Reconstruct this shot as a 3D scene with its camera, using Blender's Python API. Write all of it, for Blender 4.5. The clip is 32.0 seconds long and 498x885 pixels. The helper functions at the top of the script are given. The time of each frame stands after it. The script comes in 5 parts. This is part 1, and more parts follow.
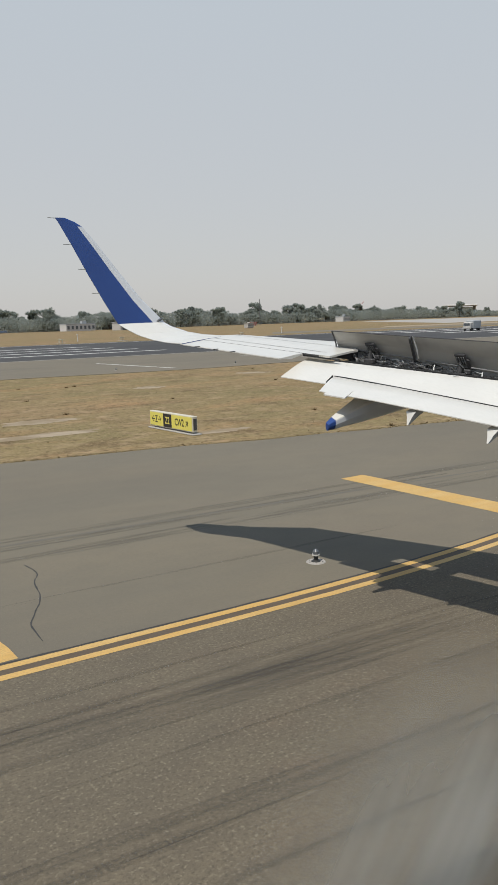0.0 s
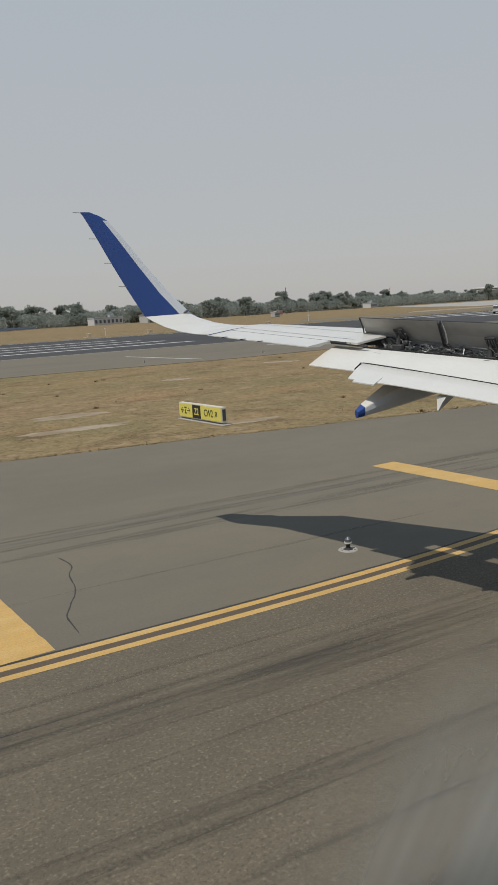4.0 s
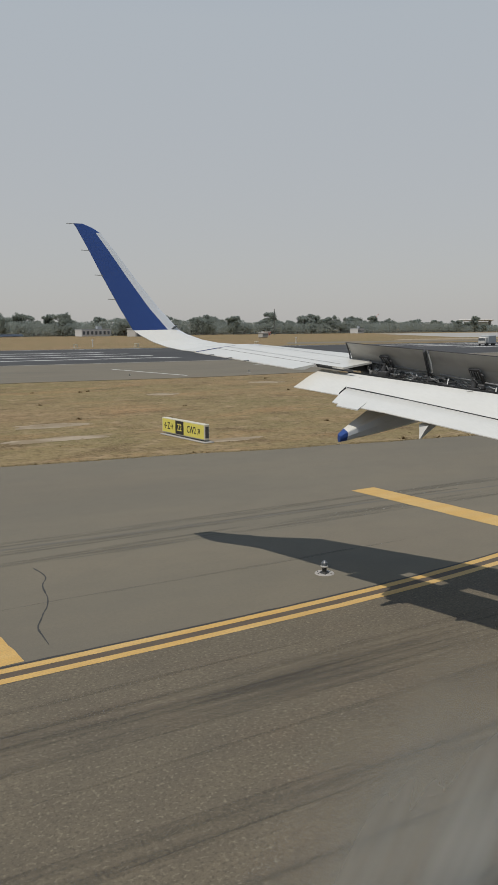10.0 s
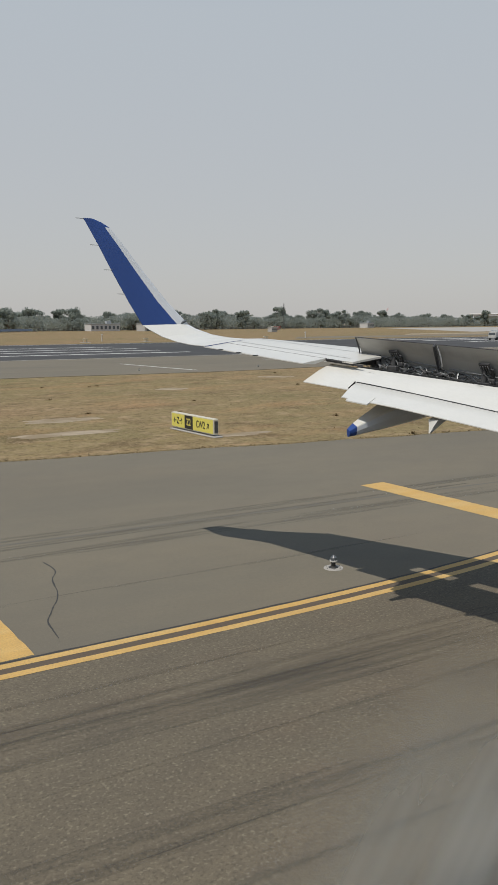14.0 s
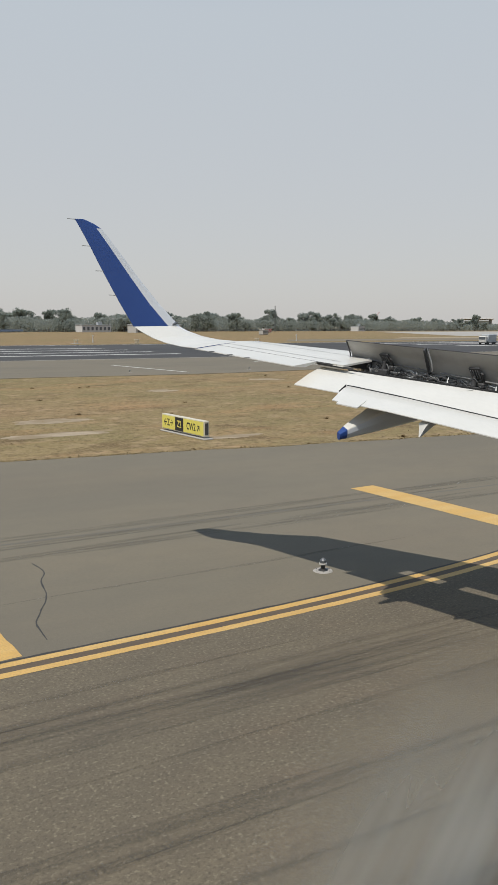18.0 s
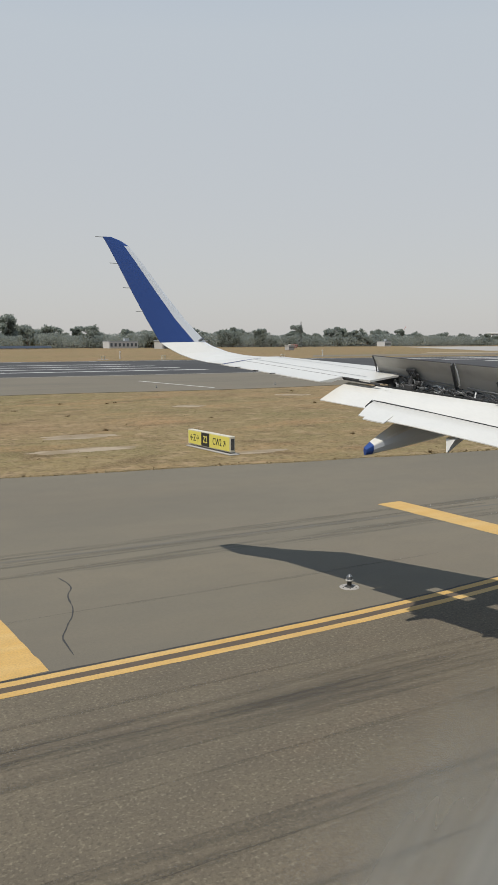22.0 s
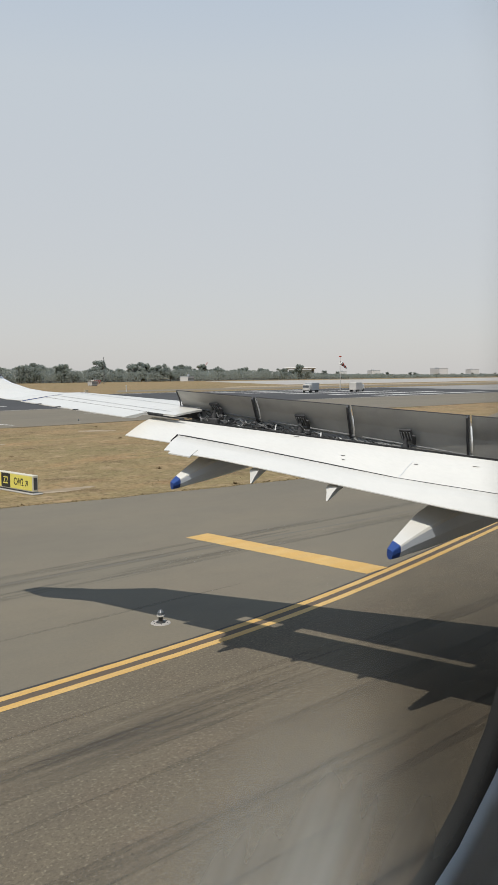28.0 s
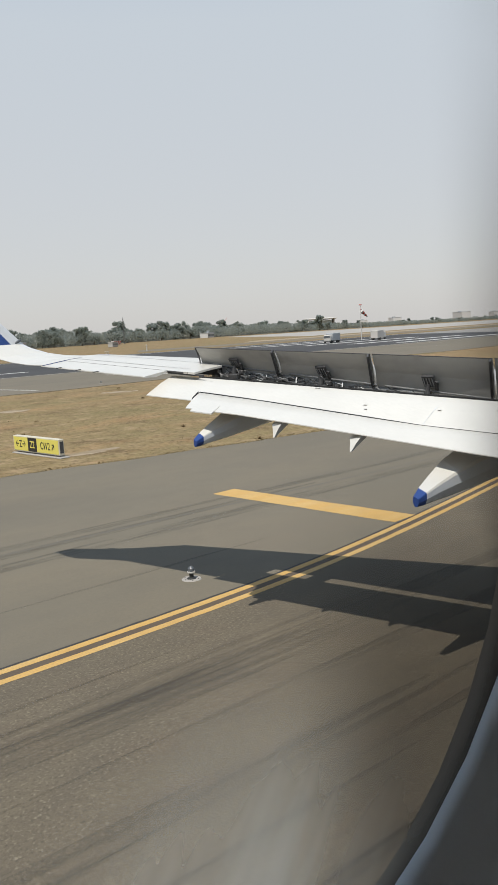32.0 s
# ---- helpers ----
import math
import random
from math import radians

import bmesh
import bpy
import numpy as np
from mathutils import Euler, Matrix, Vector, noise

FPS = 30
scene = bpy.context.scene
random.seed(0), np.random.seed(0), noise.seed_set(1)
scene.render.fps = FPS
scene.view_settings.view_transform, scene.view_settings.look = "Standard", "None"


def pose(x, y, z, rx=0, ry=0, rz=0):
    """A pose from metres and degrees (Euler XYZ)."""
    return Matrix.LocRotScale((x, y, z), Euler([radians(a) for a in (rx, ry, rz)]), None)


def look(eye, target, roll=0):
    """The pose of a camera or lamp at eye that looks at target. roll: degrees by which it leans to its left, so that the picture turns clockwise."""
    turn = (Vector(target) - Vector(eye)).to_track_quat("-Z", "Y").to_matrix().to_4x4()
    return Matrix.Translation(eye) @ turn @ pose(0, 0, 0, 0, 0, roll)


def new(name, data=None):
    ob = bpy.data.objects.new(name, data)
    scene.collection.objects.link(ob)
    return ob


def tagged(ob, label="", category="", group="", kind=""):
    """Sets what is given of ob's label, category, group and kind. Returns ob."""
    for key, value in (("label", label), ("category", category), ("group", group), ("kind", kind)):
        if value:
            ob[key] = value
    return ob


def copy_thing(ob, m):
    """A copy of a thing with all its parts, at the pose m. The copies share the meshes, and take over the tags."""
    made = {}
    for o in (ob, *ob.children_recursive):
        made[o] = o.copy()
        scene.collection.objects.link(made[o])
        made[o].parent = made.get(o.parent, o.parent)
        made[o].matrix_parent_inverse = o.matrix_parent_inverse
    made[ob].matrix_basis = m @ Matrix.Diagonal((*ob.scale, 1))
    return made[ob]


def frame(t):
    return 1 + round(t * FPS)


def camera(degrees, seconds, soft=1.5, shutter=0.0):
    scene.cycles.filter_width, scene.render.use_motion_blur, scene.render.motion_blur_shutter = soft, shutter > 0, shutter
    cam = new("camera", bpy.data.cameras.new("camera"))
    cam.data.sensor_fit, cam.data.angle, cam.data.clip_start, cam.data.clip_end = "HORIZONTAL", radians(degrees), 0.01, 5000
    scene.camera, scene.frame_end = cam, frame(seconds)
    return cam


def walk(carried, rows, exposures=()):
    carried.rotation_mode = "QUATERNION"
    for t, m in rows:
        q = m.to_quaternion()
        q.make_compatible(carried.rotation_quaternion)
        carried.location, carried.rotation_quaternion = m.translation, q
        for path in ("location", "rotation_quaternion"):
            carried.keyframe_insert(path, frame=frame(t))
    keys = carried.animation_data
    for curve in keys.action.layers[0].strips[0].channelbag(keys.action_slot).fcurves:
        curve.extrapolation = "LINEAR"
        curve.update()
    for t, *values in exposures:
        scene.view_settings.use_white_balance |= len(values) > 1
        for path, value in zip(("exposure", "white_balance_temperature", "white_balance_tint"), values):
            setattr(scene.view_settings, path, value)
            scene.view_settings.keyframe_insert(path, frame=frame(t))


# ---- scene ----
# ---- camera ----
EYE = Vector((0.0, 0.0, 5.0))          # seated at a window; x runs forward along the aircraft, y outboard
cam = camera(34.5, 32.0, soft=1.3)
TURNS = [                               # seconds, turn, pitch, roll in degrees, metres moved forward
    (0.0, -31.03, -8.70, -1.73, -0.000),
    (0.5, -29.88, -9.03, -2.29, -0.000),
    (1.0, -29.01, -9.16, -2.74, -0.000),
    (1.5, -27.78, -9.42, -3.61, -0.000),
    (2.0, -28.87, -11.49, -3.61, -0.000),
    (2.5, -29.07, -11.84, -4.03, -0.000),
    (3.0, -28.81, -10.18, -3.88, -0.000),
    (3.5, -29.10, -9.47, -3.42, -0.000),
    (5.5, -27.78, -8.99, -3.50, -0.000),
    (6.0, -27.74, -9.04, -3.52, -0.000),
    (6.5, -27.82, -9.09, -3.23, -0.000),
    (7.0, -27.64, -9.08, -3.33, -0.000),
    (7.5, -28.00, -8.84, -1.73, -0.000),
    (8.0, -28.59, -8.69, -1.00, -0.000),
    (8.5, -28.92, -8.15, -0.40, -0.000),
    (9.0, -29.48, -7.62, -0.14, -0.000),
    (9.5, -29.74, -7.73, -0.29, -0.000),
    (10.0, -30.21, -8.03, -0.34, -0.000),
    (10.5, -31.05, -8.32, -0.52, -0.000),
    (11.0, -31.78, -8.63, -0.10, -0.000),
    (11.5, -31.01, -8.53, -0.24, -0.000),
    (12.0, -30.49, -8.64, -0.34, -0.000),
    (12.5, -30.18, -8.52, -0.28, -0.000),
    (13.0, -29.80, -8.43, -0.31, -0.000),
    (13.5, -29.53, -8.39, -0.40, -0.000),
    (15.5, -30.41, -8.41, -0.04, 0.000),
    (16.0, -31.28, -8.24, -0.01, 0.000),
    (16.5, -31.60, -8.22, -0.11, -0.000),
    (17.0, -31.72, -8.23, 0.08, 0.000),
    (17.5, -31.03, -8.29, 0.23, 0.000),
    (18.0, -30.24, -8.24, 0.12, -0.000),
    (18.5, -29.61, -7.92, 0.15, 0.000),
    (19.0, -29.19, -7.85, -0.13, -0.000),
    (19.5, -29.14, -7.56, -0.10, -0.000),
    (20.0, -29.28, -7.29, -0.28, -0.000),
    (20.5, -29.25, -7.23, -0.02, 0.000),
    (21.0, -29.02, -7.31, 0.04, -0.000),
    (21.5, -28.72, -7.15, 0.09, 0.000),
    (22.0, -28.37, -7.14, -0.11, -0.000),
    (22.5, -28.12, -7.14, 0.01, -0.000),
    (23.0, -28.00, -7.20, -0.00, -0.000),
    (23.5, -27.98, -7.11, -0.15, 0.000),
    (24.0, -28.05, -7.02, -0.05, -0.000),
    (24.5, -28.05, -7.00, -0.16, -0.000),
    (25.0, -28.43, -7.47, -0.33, -0.000),
    (25.5, -30.22, -8.10, -0.53, 0.000),
    (26.0, -34.08, -7.55, 0.44, 0.000),
    (26.5, -41.29, -6.85, 1.80, 0.000),
    (28.5, -41.62, -4.00, -1.22, 0.008),
    (29.0, -39.59, -3.21, -1.78, 0.015),
    (29.5, -39.23, -2.85, -1.62, 0.021),
    (30.0, -40.89, -4.55, -1.96, 0.024),
    (30.5, -42.81, -7.10, -2.32, 0.033),
    (31.0, -42.31, -8.02, -2.93, 0.037),
    (31.5, -41.09, -8.00, -3.16, 0.040),
    (32.0, -40.38, -7.92, -3.38, 0.045),
]
walk(cam, [(t, pose(EYE.x + dx, EYE.y, EYE.z, 90 + p, 0, a) @ pose(0, 0, 0, 0, 0, r)) for t, a, p, r, dx in TURNS],
     exposures=[(0, 0.05), (1, 0.15), (2, 0.1), (3, -0.28), (3.5, -0.28), (5.5, 0.1), (6, 0.12), (7, 0.15), (7.5, 0.0), (8, -0.25), (10, -0.25), (10.5, 0.0), (11, 0.22), (12, 0.2), (13, 0.0), (15.5, -0.15), (16, -0.15), (17, -0.1),
                (18, 0.05), (26, 0.02), (29, 0.18), (30, 0.1), (31, 0.2), (32, 0.2)])

# ---- light ----
SUN_FROM = Vector((-0.455, -0.20, 1.0)).normalized()
world = bpy.data.worlds.new("sky")
scene.world = world
world.use_nodes = True
wn = world.node_tree.nodes
sky = wn.new("ShaderNodeTexSky")
sky.sky_type = "NISHITA"
sky.sun_disc = False
sky.sun_elevation = math.asin(SUN_FROM.z)
sky.sun_rotation = math.atan2(SUN_FROM.x, SUN_FROM.y)
sky.air_density, sky.dust_density, sky.ozone_density = 1.0, 1.5, 1.0
haze = wn.new("ShaderNodeMix")           # thick pale haze over the blue sky
haze.data_type = "RGBA"
haze.inputs[0].default_value = 0.84
seen = wn.new("ShaderNodeTexCoord")
height = wn.new("ShaderNodeSeparateXYZ")
depth = wn.new("ShaderNodeValToRGB")         # dustier and warmer towards the horizon
depth.color_ramp.elements[0].position, depth.color_ramp.elements[0].color = 0.0, (0.93, 0.91, 0.892, 1)
depth.color_ramp.elements[1].position, depth.color_ramp.elements[1].color = 0.34, (0.895, 0.963, 1.015, 1)
high = depth.color_ramp.elements.new(0.6)
high.color = (0.6, 0.79, 1.05, 1)
top = depth.color_ramp.elements.new(1.0)
top.color = (0.45, 0.68, 1.05, 1)
gain = wn.new("ShaderNodeVectorMath")
gain.operation = "SCALE"
gain.inputs[3].default_value = 5.95
world.node_tree.links.new(seen.outputs["Generated"], height.inputs[0])
world.node_tree.links.new(height.outputs[2], depth.inputs[0])
world.node_tree.links.new(depth.outputs[0], gain.inputs[0])
world.node_tree.links.new(gain.outputs[0], haze.inputs[7])
world.node_tree.links.new(sky.outputs[0], haze.inputs[6])
world.node_tree.links.new(haze.outputs[2], wn["Background"].inputs[0])
wn["Background"].inputs[1].default_value = 0.104
sun = new("sun", bpy.data.lights.new("sun", "SUN"))
sun.data.energy, sun.data.angle, sun.data.color = 4.2, radians(0.6), (1.0, 0.95, 0.87)
sun.matrix_world = look(SUN_FROM * 50, (0, 0, 0))
scene.view_settings.exposure = 0.0


# ---- materials ----
def material(name, colour, rough=0.6, metal=0.0, spots=(), bump=0.0, bump_size=20.0, spec=0.5):
    """Base colour with stains: spots are (size in 1/m, amount, colour, stretch) layers of noise."""
    m = bpy.data.materials.new(name)
    m.use_nodes = True
    nt = m.node_tree
    b = nt.nodes["Principled BSDF"]
    b.inputs["Roughness"].default_value, b.inputs["Metallic"].default_value = rough, metal
    b.inputs["Specular IOR Level"].default_value = spec
    geo = nt.nodes.new("ShaderNodeNewGeometry")
    last = nt.nodes.new("ShaderNodeRGB").outputs[0]
    last.default_value = (*colour, 1)
    for size, amount, tint, stretch, *span in spots:
        mp = nt.nodes.new("ShaderNodeMapping")
        mp.inputs["Scale"].default_value = stretch
        nt.links.new(geo.outputs["Position"], mp.inputs[0])
        n = nt.nodes.new("ShaderNodeTexNoise")
        n.inputs["Scale"].default_value, n.inputs["Detail"].default_value = size, 5
        nt.links.new(mp.outputs[0], n.inputs["Vector"])
        r = nt.nodes.new("ShaderNodeMapRange")
        r.inputs[1].default_value, r.inputs[2].default_value = span[0] if span else (0.42, 0.68)
        r.inputs[4].default_value = amount
        nt.links.new(n.outputs[0], r.inputs[0])
        mx = nt.nodes.new("ShaderNodeMix")
        mx.data_type = "RGBA"
        nt.links.new(r.outputs[0], mx.inputs[0])
        nt.links.new(last, mx.inputs[6])
        mx.inputs[7].default_value = (*tint, 1)
        last = mx.outputs[2]
    nt.links.new(last, b.inputs["Base Color"])
    if bump:
        n = nt.nodes.new("ShaderNodeTexNoise")
        n.inputs["Scale"].default_value, n.inputs["Detail"].default_value = bump_size, 6
        nt.links.new(geo.outputs["Position"], n.inputs["Vector"])
        bp = nt.nodes.new("ShaderNodeBump")
        bp.inputs["Strength"].default_value, bp.inputs["Distance"].default_value = bump, 0.02
        nt.links.new(n.outputs[0], bp.inputs["Height"])
        nt.links.new(bp.outputs[0], b.inputs["Normal"])
    return m


ONE = (1, 1, 1)
M_WHITE = material("white_paint", (0.545, 0.532, 0.490), 0.38, spots=[(1.5, 0.3, (0.464, 0.455, 0.421), (1, 1, 1)), (14, 0.15, (0.400, 0.396, 0.363), (3, 0.6, 1))])
M_WHITE.node_tree.nodes["Principled BSDF"].inputs["Coat Weight"].default_value = 0.6
M_WHITE.node_tree.nodes["Principled BSDF"].inputs["Coat Roughness"].default_value = 0.12
# grey paint; on the flap fairings it paints their shaded sides
M_GREY_AND_SHADE = material("grey_paint_and_shade", (0.48, 0.51, 0.54), 0.4, spots=[(2, 0.3, (0.4, 0.42, 0.44), ONE)])
M_SILVER = material("pale_leading_edge", (0.56, 0.572, 0.58), 0.35, 0.15)
M_BLUE = material("blue_paint", (0.015, 0.047, 0.185), 0.35, spots=[(3, 0.2, (0.02, 0.056, 0.21), ONE)])
M_UNDER = material("panel_inner_face", (0.395, 0.385, 0.355), 0.55, spots=[(1.2, 0.6, (0.2, 0.195, 0.185), (1, 1, 2)), (5, 0.4, (0.4, 0.385, 0.36), (1, 1, 0.3)), (9, 0.35, (0.36, 0.35, 0.335), (1, 1, 0.4))])
# oily metal; also paints the shaded gaps of the wing's trailing edge
M_DARK = material("oily_metal_and_gap_shade", (0.036, 0.036, 0.0376), 0.6, 0.0, spots=[(8, 0.5, (0.08, 0.08, 0.08), ONE)])
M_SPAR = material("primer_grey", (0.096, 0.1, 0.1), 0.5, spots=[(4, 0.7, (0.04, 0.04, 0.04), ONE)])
M_WEB = material("pale_primer", (0.3, 0.305, 0.3), 0.5, spots=[(1.5, 0.7, (0.22, 0.22, 0.21), (1, 1, 0.4)), (12, 0.4, (0.2, 0.2, 0.2), ONE)])
# glazing lightened in base colour to imitate distance haze
M_FARGLASS = material("hazed_green_glazing", (0.36, 0.4, 0.385), 0.4, spots=[(0.05, 0.5, (0.3, 0.34, 0.33), (1, 1, 3))])
M_FITTING = material("dull_fitting", (0.2, 0.205, 0.205), 0.5, spots=[(12, 0.7, (0.07, 0.07, 0.07), ONE)])
M_PALE = material("pale_fitting", (0.62, 0.63, 0.62), 0.45, spots=[(10, 0.4, (0.4, 0.4, 0.39), ONE)])
M_FENCE = material("grey_fence_panels", (0.16, 0.164, 0.156), 0.9, spots=[(0.2, 0.5, (0.12, 0.124, 0.116), ONE)])
M_SEAM = material("shoulder_seam", (0.1, 0.089, 0.07), 0.9, spots=[(3, 0.5, (0.088, 0.084, 0.076), ONE)])
M_STEEL = material("bare_steel", (0.44, 0.44, 0.44), 0.35, 0.8)
M_RUBBER = material("black_rubber_and_gaps", (0.016, 0.016, 0.016), 0.7)
M_SEAL = material("brown_black_seal", (0.25, 0.215, 0.17), 0.8)
M_CABIN = material("cabin_plastic", (0.80, 0.81, 0.81), 0.6, spots=[(6, 0.15, (0.75, 0.76, 0.76), ONE)])
M_ASPHALT = material("asphalt", (0.1224, 0.1022, 0.0704), 0.9, spots=[(0.10, 0.8, (0.0966, 0.0819, 0.0592), (0.5, 1, 1)), (0.45, 0.75, (0.1399, 0.1144, 0.0775), (0.3, 1, 1)), (0.9, 0.5, (0.1289, 0.0964, 0.0650), (0.6, 1, 1), (0.52, 0.7)), (1.6, 0.55, (0.0865, 0.0729, 0.0535), (0.5, 1, 1)), (9, 0.5, (0.0791, 0.0667, 0.0492), ONE), (24, 0.8, (0.0644, 0.0540, 0.0400), ONE, (0.5, 0.7)), (20, 0.75, (0.1887, 0.1603, 0.1118), ONE, (0.55, 0.70)), (14, 0.55, (0.2393, 0.2072, 0.1543), ONE, (0.67, 0.73))], bump=0.6, bump_size=26, spec=0.3)
M_SHOULDER = material("shoulder_asphalt", (0.1381, 0.1216, 0.0905), 0.9, spots=[(0.22, 0.5, (0.1560, 0.1270, 0.0900), (0.5, 1, 1), (0.5, 0.72)), (0.12, 0.7, (0.1050, 0.0938, 0.0731), (0.4, 1, 1)), (0.35, 0.6, (0.1536, 0.1303, 0.0924), (0.4, 1, 1)), (1.5, 0.35, (0.1147, 0.1016, 0.0776), (0.6, 1, 1)), (12, 0.2, (0.0952, 0.0853, 0.0675), ONE), (30, 0.35, (0.1605, 0.1417, 0.1082), ONE, (0.55, 0.7))], bump=0.2, bump_size=45, spec=0.3)
M_RUNWAY = material("rubbered_asphalt", (0.036, 0.036, 0.0368), 0.85, spots=[(0.05, 0.6, (0.06, 0.0584, 0.056), (0.15, 1.5, 1)), (2, 0.3, (0.048, 0.0464, 0.044), (0.3, 1, 1))], spec=0.3)
M_CONCRETE = material("pale_concrete", (0.288, 0.272, 0.248), 0.85, spots=[(0.05, 0.6, (0.224, 0.212, 0.192), ONE), (1, 0.3, (0.32, 0.296, 0.264), ONE)])
M_PAD = material("worn_concrete", (0.2, 0.19, 0.172), 0.85, spots=[(0.03, 0.8, (0.13, 0.125, 0.115), (0.3, 1.5, 1)), (0.2, 0.5, (0.24, 0.225, 0.2), (0.2, 1, 1)), (2, 0.3, (0.16, 0.15, 0.14), ONE)])
M_GRASS = material("dry_grass", (0.218, 0.157, 0.082), 0.95, spots=[(0.02, 0.9, (0.155, 0.134, 0.06), (0.5, 1, 1), (0.44, 0.6)), (0.06, 0.8, (0.215, 0.145, 0.08), (0.5, 1, 1), (0.47, 0.62)), (0.15, 0.9, (0.142, 0.122, 0.056), (0.6, 1, 1), (0.5, 0.66)), (0.4, 0.9, (0.098, 0.066, 0.034), (0.7, 1, 1), (0.52, 0.7)), (0.9, 0.7, (0.3, 0.22, 0.135), (0.8, 1, 1), (0.52, 0.7)), (0.25, 0.7, (0.27, 0.165, 0.082), (0.5, 1.2, 1), (0.52, 0.68)), (3, 0.75, (0.095, 0.068, 0.036), ONE, (0.48, 0.66)), (1.4, 0.6, (0.12, 0.092, 0.045), (0.8, 1, 1), (0.55, 0.68)), (9, 0.6, (0.29, 0.218, 0.132), ONE, (0.5, 0.7))], bump=0.8, bump_size=9, spec=0.1)
M_STRAW = material("straw_blades", (0.264, 0.208, 0.12), 0.9, spots=[(2, 0.6, (0.2, 0.156, 0.088), ONE)], spec=0.1)
M_YELLOW = material("yellow_line_paint", (0.48, 0.29, 0.078), 0.7, spots=[(1.2, 0.5, (0.52, 0.37, 0.16), (0.3, 2, 1)), (2, 0.35, (0.368, 0.224, 0.064), ONE), (30, 0.45, (0.24, 0.168, 0.072), ONE)])
M_LINE = material("white_line_paint", (0.496, 0.48, 0.448), 0.75, spots=[(1, 0.5, (0.36, 0.352, 0.328), (0.2, 2, 1)), (20, 0.3, (0.28, 0.272, 0.256), ONE)])
# leaf greens lightened toward grey: distance haze is mixed into the colour
M_LEAF = [material("hazed_foliage", c, 0.9, spots=[(0.5, 0.5, d, ONE)], spec=0.15) for c, d in (((0.325, 0.352, 0.305), (0.30, 0.328, 0.28)), ((0.335, 0.36, 0.317), (0.31, 0.335, 0.292)), ((0.315, 0.342, 0.295), (0.34, 0.365, 0.315)))]
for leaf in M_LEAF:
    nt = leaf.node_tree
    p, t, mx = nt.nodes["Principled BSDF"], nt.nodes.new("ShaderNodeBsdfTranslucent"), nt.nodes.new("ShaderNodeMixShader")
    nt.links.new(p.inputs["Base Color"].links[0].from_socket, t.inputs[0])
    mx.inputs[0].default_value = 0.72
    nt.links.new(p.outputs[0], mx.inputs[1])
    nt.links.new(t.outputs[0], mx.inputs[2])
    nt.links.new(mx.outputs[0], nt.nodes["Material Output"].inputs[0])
M_BARK = material("bark", (0.104, 0.084, 0.064), 0.95)
M_SIGNY = material("sign_yellow", (0.62, 0.55, 0.11), 0.5, spots=[(3, 0.3, (0.54, 0.48, 0.14), ONE)])
M_SIGNB = material("sign_black", (0.016, 0.016, 0.0144), 0.5)
M_HOUSING = material("sign_housing", (0.48, 0.448, 0.352), 0.5, spots=[(5, 0.3, (0.36, 0.336, 0.28), ONE)])
M_WALL = material("pale_building_wall", (0.4, 0.384, 0.36), 0.9, spots=[(0.2, 0.4, (0.336, 0.32, 0.304), ONE)])
M_WINDOW = material("dark_window", (0.08, 0.088, 0.096), 0.3)
M_ROOF = material("roof_sheet", (0.32, 0.336, 0.344), 0.6, spots=[(0.1, 0.3, (0.264, 0.28, 0.288), ONE)])
M_RED = material("red_cloth", (0.4, 0.048, 0.024), 0.8)
M_AMBER = material("amber_marker", (0.44, 0.128, 0.04), 0.5)
M_SOIL = material("bare_soil", (0.288, 0.232, 0.16), 0.95, spots=[(0.7, 0.95, (0.19, 0.143, 0.082), (0.5, 1, 1), (0.44, 0.54)), (1.5, 0.6, (0.216, 0.168, 0.112), ONE)])
M_SCUFF = material("brown_rubber_scuff", (0.085, 0.061, 0.038), 0.85, spots=[(3, 0.5, (0.1, 0.078, 0.054), (0.3, 1, 1)), (30, 0.5, (0.04, 0.032, 0.026), ONE)])
# far walls take the distance haze into their base colour
M_FARWALL = material("hazed_render_wall", (0.5, 0.49, 0.475), 0.9, spots=[(0.2, 0.4, (0.43, 0.42, 0.41), ONE)])
M_SKID = material("tyre_rubber_film", (0.03, 0.029, 0.028), 0.8)
nt = M_SKID.node_tree
film_at, film_map, film_noise = nt.nodes["Geometry"], nt.nodes.new("ShaderNodeMapping"), nt.nodes.new("ShaderNodeTexNoise")
film_map.inputs["Scale"].default_value = (0.25, 7.0, 1.0)
film_noise.inputs["Scale"].default_value, film_noise.inputs["Detail"].default_value = 1.0, 5
film_part, film_mix, film_clear = nt.nodes.new("ShaderNodeMapRange"), nt.nodes.new("ShaderNodeMixShader"), nt.nodes.new("ShaderNodeBsdfTransparent")
film_part.inputs[1].default_value, film_part.inputs[2].default_value, film_part.inputs[4].default_value = 0.38, 0.68, 0.23
nt.links.new(film_at.outputs["Position"], film_map.inputs[0])
nt.links.new(film_map.outputs[0], film_noise.inputs["Vector"])
nt.links.new(film_noise.outputs[0], film_part.inputs[0])
nt.links.new(film_part.outputs[0], film_mix.inputs[0])
nt.links.new(film_clear.outputs[0], film_mix.inputs[1])
nt.links.new(nt.nodes["Principled BSDF"].outputs[0], film_mix.inputs[2])
nt.links.new(film_mix.outputs[0], nt.nodes["Material Output"].inputs[0])
M_WEED = material("dead_weed", (0.135, 0.096, 0.052), 0.9, spots=[(3, 0.6, (0.16, 0.115, 0.06), ONE)], spec=0.1)
M_TAR = material("crack_tar", (0.028, 0.0272, 0.0256), 0.8)


